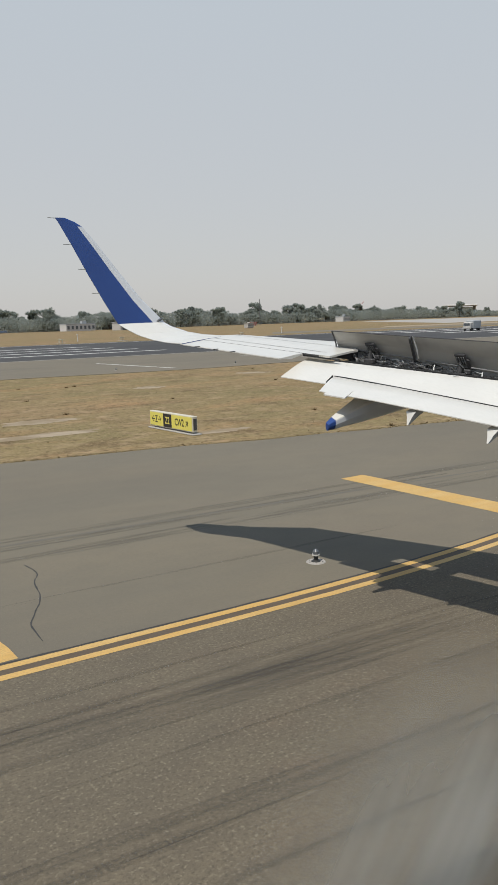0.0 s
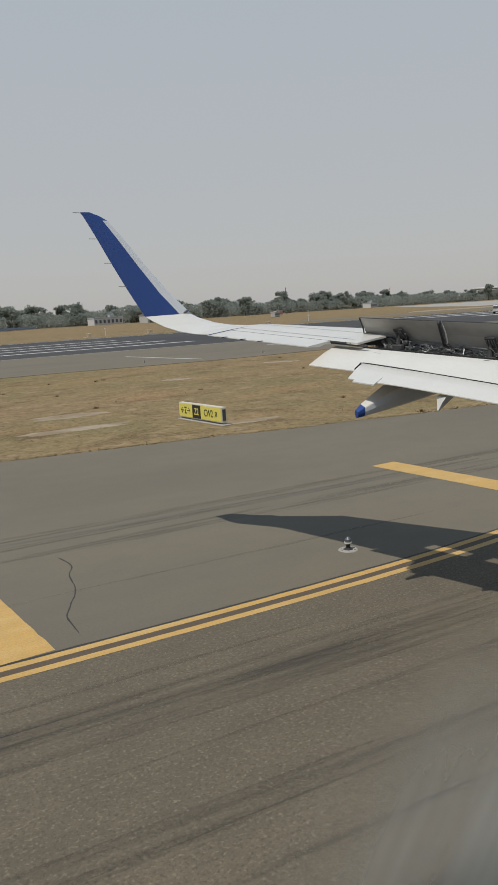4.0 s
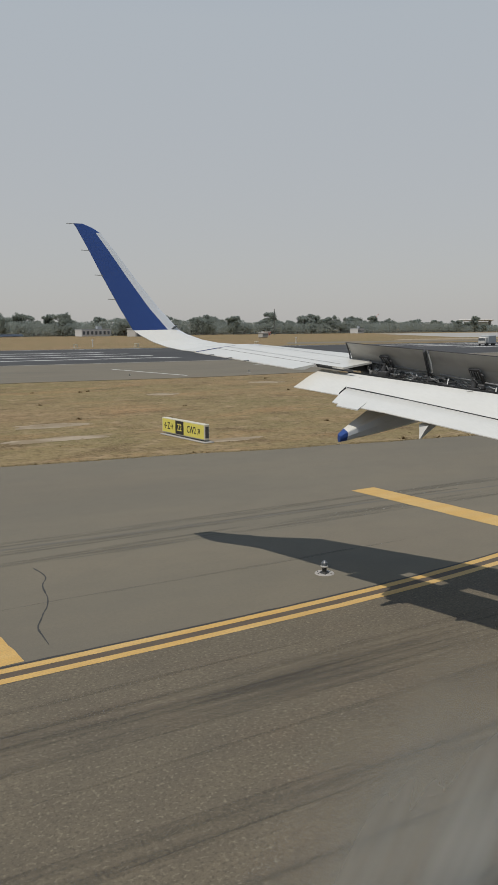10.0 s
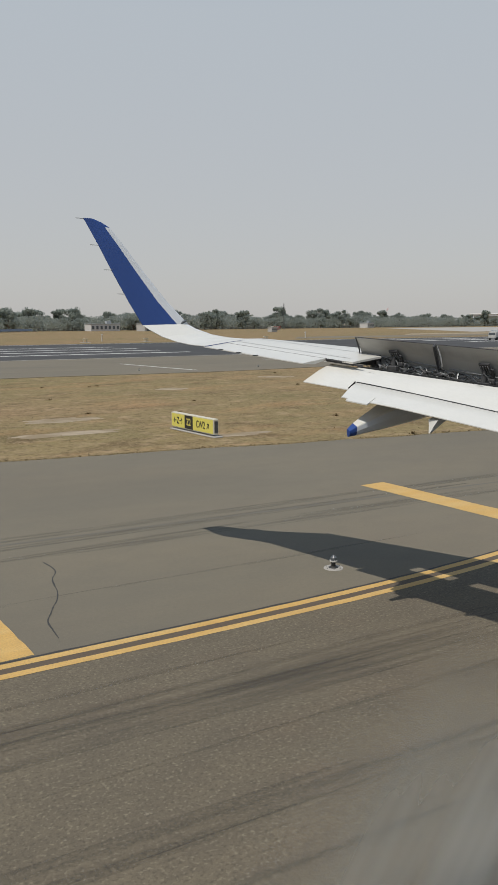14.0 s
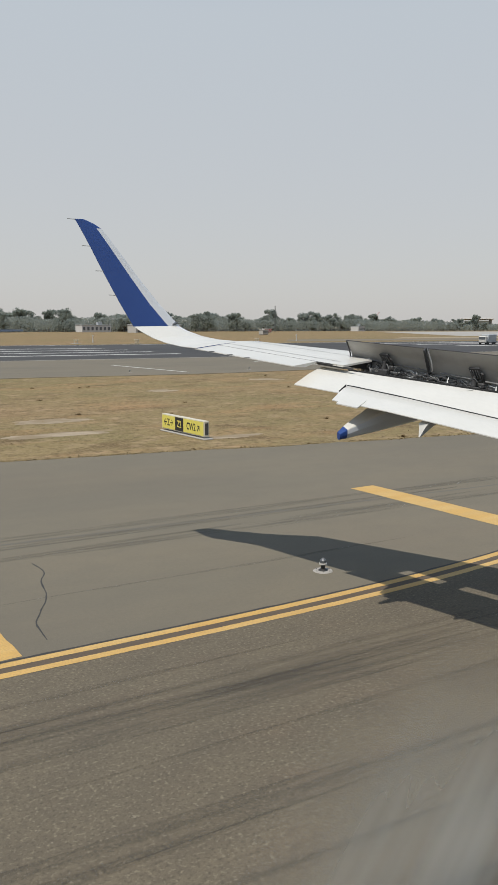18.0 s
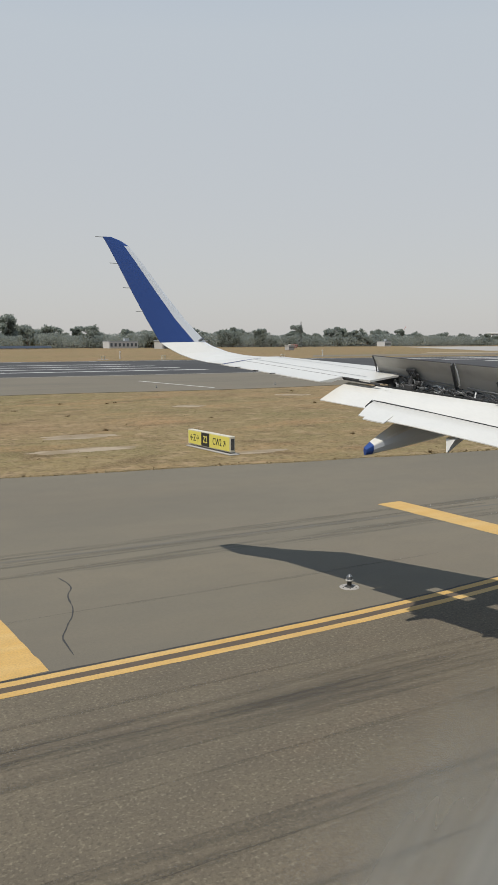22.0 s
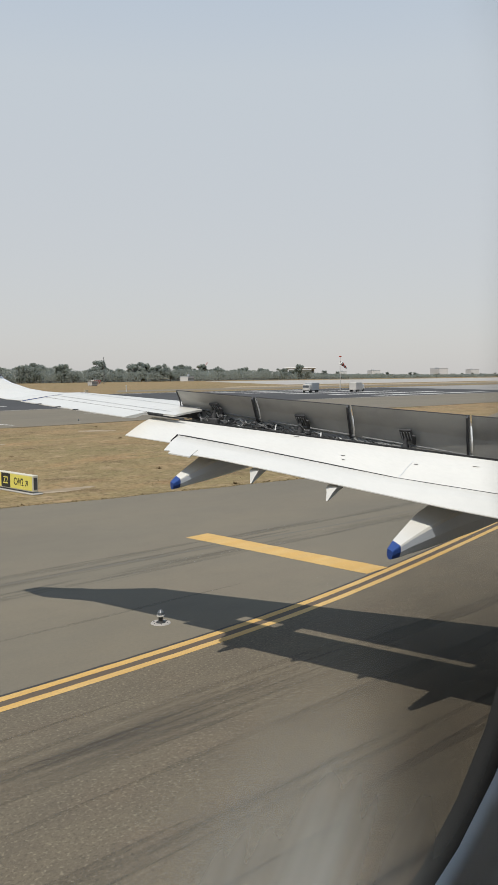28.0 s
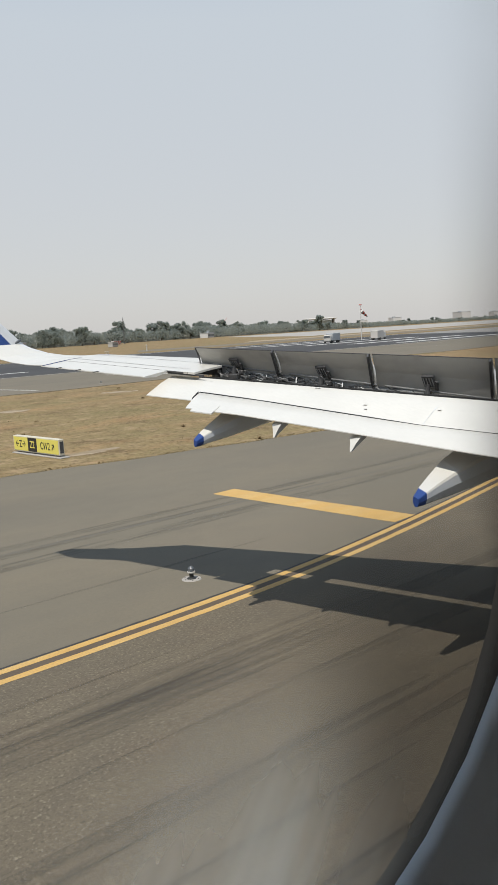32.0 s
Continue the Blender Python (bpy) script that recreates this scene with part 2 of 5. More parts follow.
# ---- building blocks ----
def mesh(name, verts, faces, mats, index=None, smooth=False):
    me = bpy.data.meshes.new(name)
    me.from_pydata([tuple(v) for v in verts], [], faces)
    for m in mats if isinstance(mats, (list, tuple)) else [mats]:
        me.materials.append(m)
    if index:
        me.polygons.foreach_set("material_index", index)
    if smooth:
        me.polygons.foreach_set("use_smooth", [True] * len(faces))
    me.update()
    return me


def part(name, me, parent=None, label="", m=None):
    ob = new(name, me)
    if parent is not None:
        ob.parent = parent
    if m is not None:
        ob.matrix_local = m
    return tagged(ob, label)


def from_bm(name, bm, mats, smooth=False):
    bmesh.ops.recalc_face_normals(bm, faces=bm.faces)
    me = bpy.data.meshes.new(name)
    bm.to_mesh(me)
    bm.free()
    for m in mats if isinstance(mats, (list, tuple)) else [mats]:
        me.materials.append(m)
    if smooth:
        me.polygons.foreach_set("use_smooth", [True] * len(me.polygons))
    return me


def box(bm, c, s, m=None, bevel=0.0, mat=0):
    """A box of size s round c, in the frame m."""
    r = bmesh.ops.create_cube(bm, size=1.0, matrix=(m or Matrix()) @ Matrix.Translation(c) @ Matrix.Diagonal((*s, 1)))
    faces = {f for v in r["verts"] for f in v.link_faces}
    if bevel:
        e = {e for f in faces for e in f.edges}
        b = bmesh.ops.bevel(bm, geom=list(e), offset=bevel, segments=1, affect="EDGES")
        faces = {f for f in b["faces"]} | {f for f in faces if f.is_valid}
    for f in faces:
        f.material_index = mat


def rod(bm, a, b, r, n=8, r2=None, mat=0):
    a, b = Vector(a), Vector(b)
    q = (b - a).to_track_quat("Z", "Y").to_matrix().to_4x4()
    res = bmesh.ops.create_cone(bm, cap_ends=True, segments=n, radius1=r, radius2=r if r2 is None else r2, depth=(b - a).length, matrix=Matrix.Translation((a + b) / 2) @ q)
    for f in {f for v in res["verts"] for f in v.link_faces}:
        f.material_index = mat


def loft(loops, closed=True, caps=True):
    """Faces between loops of equal length."""
    n = len(loops[0])
    verts = [v for l in loops for v in l]
    faces = []
    for i in range(len(loops) - 1):
        for j in range(n if closed else n - 1):
            k = (j + 1) % n
            faces.append((i * n + j, i * n + k, (i + 1) * n + k, (i + 1) * n + j))
    if caps:
        faces.append(tuple(range(n))[::-1])
        faces.append(tuple(range((len(loops) - 1) * n, len(loops) * n)))
    return verts, faces


def empty(name, label, category, place=(0, 0, 0), turn=0, kind="", group=""):
    ob = new(name)
    ob.matrix_world = pose(*place, 0, 0, turn)
    return tagged(ob, label, category, group, kind)


def sheet(name, pts, z, mat, thick=0.0, label="", kind="structure", parent=None):
    """A flat sheet, with a skirt downwards where it is thick."""
    n = len(pts)
    v = [(x, y, z) for x, y in pts]
    f = [tuple(range(n))]
    if thick:
        v += [(x, y, z - thick) for x, y in pts]
        f += [(i, i + n, (i + 1) % n + n, (i + 1) % n) for i in range(n)]
    me = mesh(name, v, f, mat)
    return tagged(part(name, me, parent), label, "", "", kind)


# ---- ground ----
ground = sheet("ground", [(-2500, -2500), (3500, -2500), (3500, 3500), (-2500, 3500)], -0.04, M_GRASS, label="flat dry straw-coloured airfield grass to the horizon")


def line_y(x):
    """The pair of taxiway edge lines: straight beside the aircraft, then bending away outboard."""
    return 11.42 + 0.21 * 2.2 * math.log1p(math.exp((min(x, 200) - 11.5) / 2.2))


def edge_near(x):
    """Where the near grass begins."""
    return 31.1 - 0.15 * x + 0.6 * max(0, x - 30) + 0.35 * noise.noise((x * 0.3, 1.7, 0)) + 0.14 * noise.noise((x * 1.7, 4.1, 0))


def edge_far(x):
    return 77.0 + 2.5 * noise.noise((x * 0.05, 7.7, 0)) + 0.4 * noise.noise((x * 0.5, 2.2, 0))


def band(name, xs, sides, mat, label):
    """A paved strip between curves y(x), with a low edge at the grass where z drops."""
    n = len(xs)
    v = [(x, y(x), z) for y, z in sides for x in xs]
    f = [(i * n + j, i * n + j + 1, (i + 1) * n + j + 1, (i + 1) * n + j) for i in range(len(sides) - 1) for j in range(n - 1)]
    return tagged(part(name, mesh(name, v, f, mat)), label, "", "", "structure")


near_xs = [-120 + 0.8 * i for i in range(340)]
far_xs = [-300 + 2.0 * i for i in range(550)]
band("taxiway", near_xs, [(lambda x: -60, 0), (lambda x: 0, 0), (lambda x: line_y(x) + 0.34, 0)], M_ASPHALT, "weathered brown-grey asphalt taxiway")
band("taxiway_shoulder", near_xs, [(lambda x: line_y(x) + 0.34, 0), (edge_near, 0), (edge_near, -0.07)], M_SHOULDER, "paler grey asphalt taxiway shoulder")
band("shoulder", far_xs, [(edge_far, -0.06), (edge_far, 0), (lambda x: 118, 0)], M_SHOULDER, "grey asphalt runway shoulder and turn-off")
runway = sheet("runway", [(-900, 118), (1500, 118), (1500, 210), (-900, 210)], 0.0, M_RUNWAY, 0.06, "dark rubber-stained asphalt runway")

# ---- painted markings ----
def stripe(name, a, b, width, mat, label, z=0.004, rag=0.012, step=0.5):
    """A painted line from a to b with slightly uneven edges."""
    a, b = Vector((*a, 0)), Vector((*b, 0))
    d = (b - a).normalized()
    s = Vector((-d.y, d.x, 0))
    k = max(2, int((b - a).length / step))
    v, f = [], []
    for i in range(k + 1):
        p = a.lerp(b, i / k)
        for side in (-1, 1):
            q = p + s * side * (width / 2 + rag * noise.noise((p.x * 2.3, p.y * 2.3, side * 5)))
            v.append((q.x, q.y, z))
        if i:
            f.append((2 * i - 2, 2 * i - 1, 2 * i + 1, 2 * i))
    return tagged(part(name, mesh(name, v, f, mat)), label, "marking", "", "structure")


def ribbon(name, side, x0, x1, width, mat, label, z=0.004, rag=0.012, step=0.5, taper=0.0):
    """A painted or rubbed line that follows the curve y = side(x); taper narrows both ends over that length."""
    k = max(2, int((x1 - x0) / step))
    v, f = [], []
    for i in range(k + 1):
        x = x0 + (x1 - x0) * i / k
        d = Vector((0.1, side(x + 0.05) - side(x - 0.05), 0)).normalized()
        n = Vector((-d.y, d.x, 0))
        w = width * (min(1.0, 0.15 + min(x - x0, x1 - x) / taper) if taper else 1.0)
        for e in (-1, 1):
            q = Vector((x, side(x), z)) + n * e * (w / 2 + rag * noise.noise((x * 2.3, side(x0) * 2.3, e * 5)))
            v.append(q)
        if i:
            f.append((2 * i - 2, 2 * i - 1, 2 * i + 1, 2 * i))
    return tagged(part(name, mesh(name, v, f, mat)), label, "marking", "", "structure")


for dy in (0.18, -0.18):
    ribbon("taxiway_edge_line", lambda x: line_y(x) + dy, -60, 80, 0.17, M_YELLOW, "worn yellow taxiway edge line, one of a pair")
ribbon("line_scuff", line_y, -60, 80, 0.185, M_SCUFF, "brown worn strip between the yellow lines", z=0.003)
ribbon("pavement_joint", lambda x: line_y(x) + 0.315, -60, 80, 0.05, M_TAR, "dark joint beside the yellow lines", z=0.003, rag=0.03, step=0.25)
for x in (-24.8, -11.4, 2.0, 15.6, 29.2, 42.8, 56.4, 70.0):
    stripe("shoulder_bar", (x + 0.42, line_y(x + 0.42) + 0.36), (x - 0.02, line_y(x) + 7.3), 0.92, M_YELLOW, "broad yellow bar across the taxiway shoulder", rag=0.03, step=0.25)

# rubber left by tyres, in long faint streaks along the paving
r = random.Random(31)
for i in range(22):
    y = r.uniform(3.2, 10.6) if i < 17 else r.uniform(12.4, 19.0)
    x0 = r.uniform(-30, 8)
    slant = r.uniform(-0.012, 0.012)
    ribbon("tyre_mark", lambda x: y + slant * x, x0, x0 + r.uniform(14, 40), r.choice((0.12, 0.2, 0.28, 0.45, 0.7)), M_SKID, "faint dark tyre mark along the asphalt", z=0.0012 + 0.00004 * i, rag=0.03, taper=5.0)

# cracks sealed with tar
stripe("pavement_seam", (-40, 20.0), (60, 16.3), 0.10, M_SEAM, "faint seam along the taxiway shoulder", z=0.003, rag=0.04)
for x0, y0, ang, length in ((3.4, 12.15, 95, 4.6), (24.5, 16.5, 8, 7.0), (-8.0, 14.0, 80, 5)):
    v, f = [], []
    p, a = Vector((x0, y0, 0.003)), radians(ang)
    for i in range(40):
        a += 0.22 * noise.noise((i * 0.35, x0, y0))
        p = p + Vector((math.cos(a), math.sin(a), 0)) * length / 40
        w = 0.013 + 0.011 * noise.noise((i * 0.9, x0, 3))
        s = Vector((-math.sin(a), math.cos(a), 0)) * w
        v += [p + s, p - s]
        if i:
            f.append((2 * i - 2, 2 * i - 1, 2 * i + 1, 2 * i))
    tagged(part("crack", mesh("crack", v, f, M_TAR)), "dark crack in the asphalt", "crack", "", "structure")

# runway paint
stripe("runway_edge_line", (-400, 206), (1200, 206), 1.0, M_LINE, "white runway edge line", rag=0.0, step=40)
stripe("runway_side_line", (-400, 117), (700, 117), 0.5, M_CONCRETE, "pale joint along the runway edge", rag=0.0, step=40)
for y in (135, 148, 161, 176):
    stripe("threshold_stripe", (-60, y), (64, y), 1.9, M_LINE, "white runway threshold stripe", rag=0.0, step=20)
for y in (126, 141, 158, 175, 190):
    stripe("threshold_stripe", (157, y), (206, y), 3.5, M_LINE, "white runway threshold stripe", rag=0.0, step=20)
stripe("shoulder_line", (37.0, 99.0), (38.8, 80.0), 0.4, M_LINE, "pale line across the runway shoulder")
stripe("shoulder_line", (59.0, 100.0), (63.5, 81.0), 0.4, M_LINE, "pale line across the runway shoulder")

# ---- the aircraft ----
def te_x(y):
    return 7.32 + 0.27 * (15 - y)


def te_z(y):
    return 4.31 - 0.10 * (15 - y)


def chord(y):
    return 1.72 + 0.22 * (14.6 - y)


def foil(u):
    """Half thickness of a wing section, 1 at the fullest, u from the nose."""
    return 2.05 * (0.2969 * math.sqrt(u) - 0.126 * u - 0.3516 * u * u + 0.2843 * u ** 3 - 0.1015 * u ** 4) / 0.2


def section(y, rear, n=14):
    """A wing section cut off `rear` metres ahead of its trailing edge."""
    c = chord(y)
    top, low = [], []
    for i in range(n + 1):
        u = (1 - math.cos(math.pi * i / n)) / 2 * (1 - rear / c)
        x = te_x(y) + c * (1 - u)
        z = te_z(y) + 0.045 * c * (1 - u)
        top.append((x, y, z + 0.055 * c * foil(u)))
        low.append((x, y, z - 0.060 * c * foil(u) - 0.01))
    return low[::-1] + top[1:]


def top_z(y, x):
    c = chord(y)
    u = max(0, 1 - (x - te_x(y)) / c)
    return te_z(y) + 0.045 * c * (1 - u) + 0.055 * c * foil(u)


LIFT = 0.25
aircraft = empty("airliner", "white airliner with blue winglet, spoilers raised and flaps down", "aircraft", (0, 0, LIFT))


def toward(v, k):
    """Points drawn toward the seat by the factor k."""
    return [Vector((p[0] * k, p[1] * k, 4.75 + (p[2] - 4.75) * k)) for p in v]


OUT = 0.975


def hinge(y):
    return Vector((te_x(y) + 1.0, y, 4.15 - 0.13 * (11.7 - y)))


def sp_top(y):
    return Vector((te_x(y) + 0.70, y, 4.485 - 0.068 * (11.5 - y)))


ROOT, FLAP_END, AIL_END = 0.05, 11.75, 14.85
ys = [ROOT + (FLAP_END - ROOT) * i / 10 for i in range(11)]
v, f = loft([section(y, 1.36) for y in ys])
wing = part("wing_panel", mesh("wing_panel", toward(v, OUT), f, M_WHITE, smooth=False), aircraft, "white wing skin")
ys = [FLAP_END + 0.01 + (AIL_END - FLAP_END - 0.01) * i / 5 for i in range(6)]
rings = []
for y in ys:
    ring = section(y, 0.50)
    end = te_x(y) + 0.5
    rings.append([(p[0], p[1], max(p[2], top_z(y, p[0]) - 0.025 - 0.25 * (p[0] - end))) for p in ring])
v, f = loft(rings)
# cut faces are painted dark to read as the shaded gap
part("outer_wing_panel", mesh("outer_wing_panel", toward(v, OUT), f, [M_WHITE, M_DARK], [1 if i == len(f) - 2 or (i < len(f) - 2 and i % (len(f) // 5) == len(f) // 5 - 1) else 0 for i in range(len(f))]), aircraft, "white outer wing skin")
# aileron
v, f = [], []
loops = []
for y in (FLAP_END + 0.48, 12.8, 13.8, AIL_END - 0.006):
    c = chord(y)
    zt = lambda x: top_z(y, x)
    x1, x0 = te_x(y) + 0.499, te_x(y)
    loops.append([(x0, y, te_z(y) - 0.01), (x0, y, te_z(y) + 0.006), ((x0 + x1) / 2, y, zt((x0 + x1) / 2) - 0.002), (x1, y, zt(x1) - 0.004), (x1, y, zt(x1) - (0.03 if y < 12.3 else 0.09)), ((x0 + x1) / 2, y, te_z(y) - 0.02)])
v, f = loft(loops)
aileron = part("aileron", mesh("aileron", toward(v, OUT), f, M_WHITE), aircraft)
for y in (13.35, 13.8, 14.3):
    bm = bmesh.new()
    rod(bm, *toward([(te_x(y) + 0.02, y, te_z(y) + 0.012), (te_x(y) - 0.10, y, te_z(y) + 0.008)], OUT), 0.008, 6)
    part("static_wick", from_bm("static_wick", bm, M_RUBBER), aileron)

# winglet: (y, z, x of the rear edge, chord)
path = [(14.80, 4.305, 7.375, 1.67), (15.05, 4.335, 7.17, 1.46), (15.25, 4.40, 6.93, 1.29), (15.42, 4.50, 6.70, 1.16), (15.53, 4.64, 6.47, 1.07), (15.585, 4.74, 6.335, 1.05),
        (15.68, 5.2, 6.09, 0.87), (15.80, 5.8, 5.80, 0.70), (15.90, 6.35, 5.55, 0.555), (15.97, 6.70, 5.38, 0.455), (15.99, 6.80, 5.33, 0.34), (16.0, 6.87, 5.28, 0.20)]
BLUE_TO = (0.80, 0.80, 0.79, 0.78, 0.75, 0.72, 0.72, 0.733, 0.735, 0.747, 0.79, 0.79)   # how far the paint reaches forward
loops, idx = [], []
for i, (y, z, x, c) in enumerate(path):
    a, b = path[max(0, i - 1)], path[min(len(path) - 1, i + 1)]
    d = Vector((0, b[0] - a[0], b[1] - a[1])).normalized()
    up = Vector((0, -d.z, d.y))
    inc = 0.045 * c * max(0, 1 - i / 5)
    loop = []
    cuts = (0.0, 0.3, 0.5, BLUE_TO[i], 0.90, 0.965, 1.0)
    for u in cuts:
        loop.append(Vector((x + c * u, y, z)) + up * (0.045 * c * foil(1 - u) + 0.004 + inc * u))
    for u in cuts[::-1]:
        loop.append(Vector((x + c * u, y, z)) - up * (0.045 * c * foil(1 - u) + 0.004 - inc * u))
    loops.append(toward(loop, OUT + (1 - OUT) * min(1, i / 5)))
v, f = loft(loops)
k = len(loops[0])
for fi, face in enumerate(f):
    ring, j = divmod(fi, k)
    if ring >= len(path) - 1:
        idx.append(1)
    elif ring < 5:
        idx.append(2 if j in (4, 5, 6, 7, 8) and ring > 1 else 0)
    elif j in (3, 4, 5, 6, 7, 8, 9) and ring < 9:
        idx.append(2)
    else:
        idx.append(1)
winglet = part("winglet", mesh("winglet", v, f, [M_WHITE, M_BLUE, M_SILVER], idx), aircraft, "tall swept winglet, deep blue over white with a pale leading edge")
bm = bmesh.new()
bmesh.ops.create_icosphere(bm, subdivisions=2, radius=1.0, matrix=Matrix.Translation((7.25, 15.56, 4.80)) @ pose(0, 0, 0, 0, -25, 0) @ Matrix.Diagonal((0.09, 0.03, 0.028, 1)))
part("position_light", from_bm("position_light", bm, M_WINDOW, True), winglet, "dark glass of the wing tip light")
for z in (5.37, 5.85, 6.34, 6.86):
    s = (z - 4.79) / 2.08
    x, y = 6.29 - 1.01 * s, 15.6 + 0.4 * s
    bm = bmesh.new()
    rod(bm, (x + 0.02, y, z), (x - 0.15, y, z + 0.004), 0.006, 6)
    part("static_wick", from_bm("static_wick", bm, M_FENCE), winglet)

# flap and its rear segment
def strip(name, front, back, y0, y1, thick, mat, label="", steps=8, drop=0.02):
    loops = []
    for i in range(steps + 1):
        y = y0 + (y1 - y0) * i / steps
        a, b = front(y), back(y)
        mid = a.lerp(b, 0.45) + Vector((0, 0, 0.025))
        loops.append([a + Vector((0.05, 0, -thick * 0.4)), a, a.lerp(b, 0.2) + Vector((0, 0, 0.018)), mid, b, b + Vector((0, 0, -0.014)), a.lerp(b, 0.5) - Vector((0, 0, thick * 0.75)), a - Vector((-0.02, 0, thick))])
    return part(name, mesh(name, *loft(loops), mat), aircraft, label)


flap_front = lambda y: Vector((11.50 - 0.27 * y, y, 4.04 - 0.083 * (11.7 - y)))
flap_back = lambda y: Vector((10.9 - 0.27 * y, y, 3.755 - 0.093 * (11.75 - y)))
tab_front = lambda y: Vector((10.93 - 0.27 * y, y, 3.735 - 0.093 * (11.75 - y)))
tab_back = lambda y: Vector((10.45 - 0.27 * y, y, 3.43 - 0.10 * (10.2 - y) + 0.13 * min(1, max(0, (y - 5.4) / 3.9))))


def farther(line, k=1.02):
    """The same line, seen from the cabin, a little farther out."""
    return lambda y: Vector((line(y / k).x * k, y, 4.75 + (line(y / k).z - 4.75) * k))


flap_front, flap_back, tab_front, tab_back = [farther(l) for l in (flap_front, flap_back, tab_front, tab_back)]
flap = strip("flap", flap_front, flap_back, 1.0, FLAP_END + 0.2, 0.16, M_WHITE, "white extended flap")
def slot_u(y):
    return 1.0 - 0.27 * min(1, max(0, (y - 7.0) / 3.8))


def tab_top(y):
    return flap_front(y).lerp(flap_back(y), slot_u(y)) + Vector((0, 0, 0.030 * min(1, (1 - slot_u(y)) / 0.2)))


def tab_rear(y):
    return tab_back(y - 0.30 * max(0, (y - 9.2) / 1.75))


tab = strip("flap_tab", tab_top, tab_rear, 1.0, 10.95, 0.05, M_WHITE, "white rear flap segment turned further down")


def seam(name, pts, w, mat, parent, label=""):
    """A thin dark line lying 2 mm over a surface, through points of it."""
    v, f = [], []
    for i, p in enumerate(pts):
        d = (Vector(pts[min(i + 1, len(pts) - 1)]) - Vector(pts[max(i - 1, 0)])).normalized()
        s = d.cross(Vector((0, 0, 1))).normalized() * w / 2
        v += [Vector(p) + s + Vector((0, 0, 0.003)), Vector(p) - s + Vector((0, 0, 0.003))]
        if i:
            f.append((2 * i - 2, 2 * i - 1, 2 * i + 1, 2 * i))
    return part(name, mesh(name, v, f, mat), parent, label)


# black strip that carries the dark slot line round the segment's end
a, e = tab_top(10.97), tab_rear(10.97)
loops = []
for u in (0.0, 0.2, 0.45):
    p = a.lerp(e, u) + Vector((0.0, 0.012, 0.006))
    loops.append([p + Vector(q) for q in ((0, 0, -0.03), (0, 0, 0.014), (0.0, 0.014, 0.014), (0.0, 0.014, -0.03))])
part("slot_end", mesh("slot_end", *loft(loops), M_RUBBER), aircraft, "black strip drawing the slot line round the flap segment end")
# black strip added in place of the shaded gap before the flap
loops = []
for i in range(12):
    y = 1.0 + 10.4 * i / 11
    p = flap_front(y) + Vector((0.02, 0, 0.0))
    loops.append([p + Vector(q) for q in ((0, 0, -0.05), (0, 0, 0.024), (0.03, 0, 0.024), (0.03, 0, -0.05))])
part("bay_gap_strip", mesh("bay_gap_strip", *loft(loops), M_RUBBER), aircraft, "black strip painted in for the shaded gap ahead of the flap")
loops = []
for y in (1.0, 3.0, 5.0, 6.0, 7.0, 8.0, 9.0, 10.0, 10.8, 10.97):
    p = tab_top(y) + Vector((0.006, 0, 0.0))
    loops.append([p + Vector(q) for q in ((0, 0, -0.02), (0, 0, 0.011), (0.02, 0, 0.011), (0.02, 0, -0.02))])
part("flap_slot", mesh("flap_slot", *loft(loops), M_RUBBER), aircraft, "black slot between the flap segments")


def on_flap(y, u):
    """A point of the flap's upper side, u from its front to its rear edge."""
    a, b = flap_front(y), flap_back(y)
    return a.lerp(b, u) + Vector((0, 0, 0.025 * min(1, u / 0.45, (1 - u) / 0.55) + 0.002))


for off in (0.72, 1.25):
    seam("panel_seam", toward([(te_x(y) + off, y, top_z(y, te_x(y) + off)) for y in (11.9, 12.6, 13.3, 14.0, 14.8)], OUT), 0.014, M_SPAR, aircraft)
for y in (7.0, 4.9):
    seam("panel_seam", [on_flap(y, u) for u in (0.03, 0.25, 0.5, 0.75, 0.97)], 0.009, M_GREY_AND_SHADE, flap)
for y, u, w in ((11.0, 0.16, 0.05), (10.9, 0.2, 0.03), (8.0, 0.55, 0.06), (7.95, 0.68, 0.04), (9.0, 0.05, 0.09), (6.9, 0.5, 0.05), (6.1, 0.3, 0.09)):
    seam("latch_mark", [on_flap(y, u), on_flap(y + w, u + 0.01)], 0.03, M_RUBBER, flap)

loops = []
for y in (10.27, 10.45, 10.62, 10.78):
    p = tab_rear(y)
    run = (p - tab_top(y)).normalized()
    loops.append([p - run * 0.16 + Vector((0, 0, 0.021)), p + run * 0.10 + Vector((0, 0, 0.006)), p + run * 0.10 - Vector((0, 0, 0.012)), p - run * 0.16 - Vector((0, 0, 0.01))])
part("tab_end_plate", mesh("tab_end_plate", *loft(loops), M_WHITE), tab)

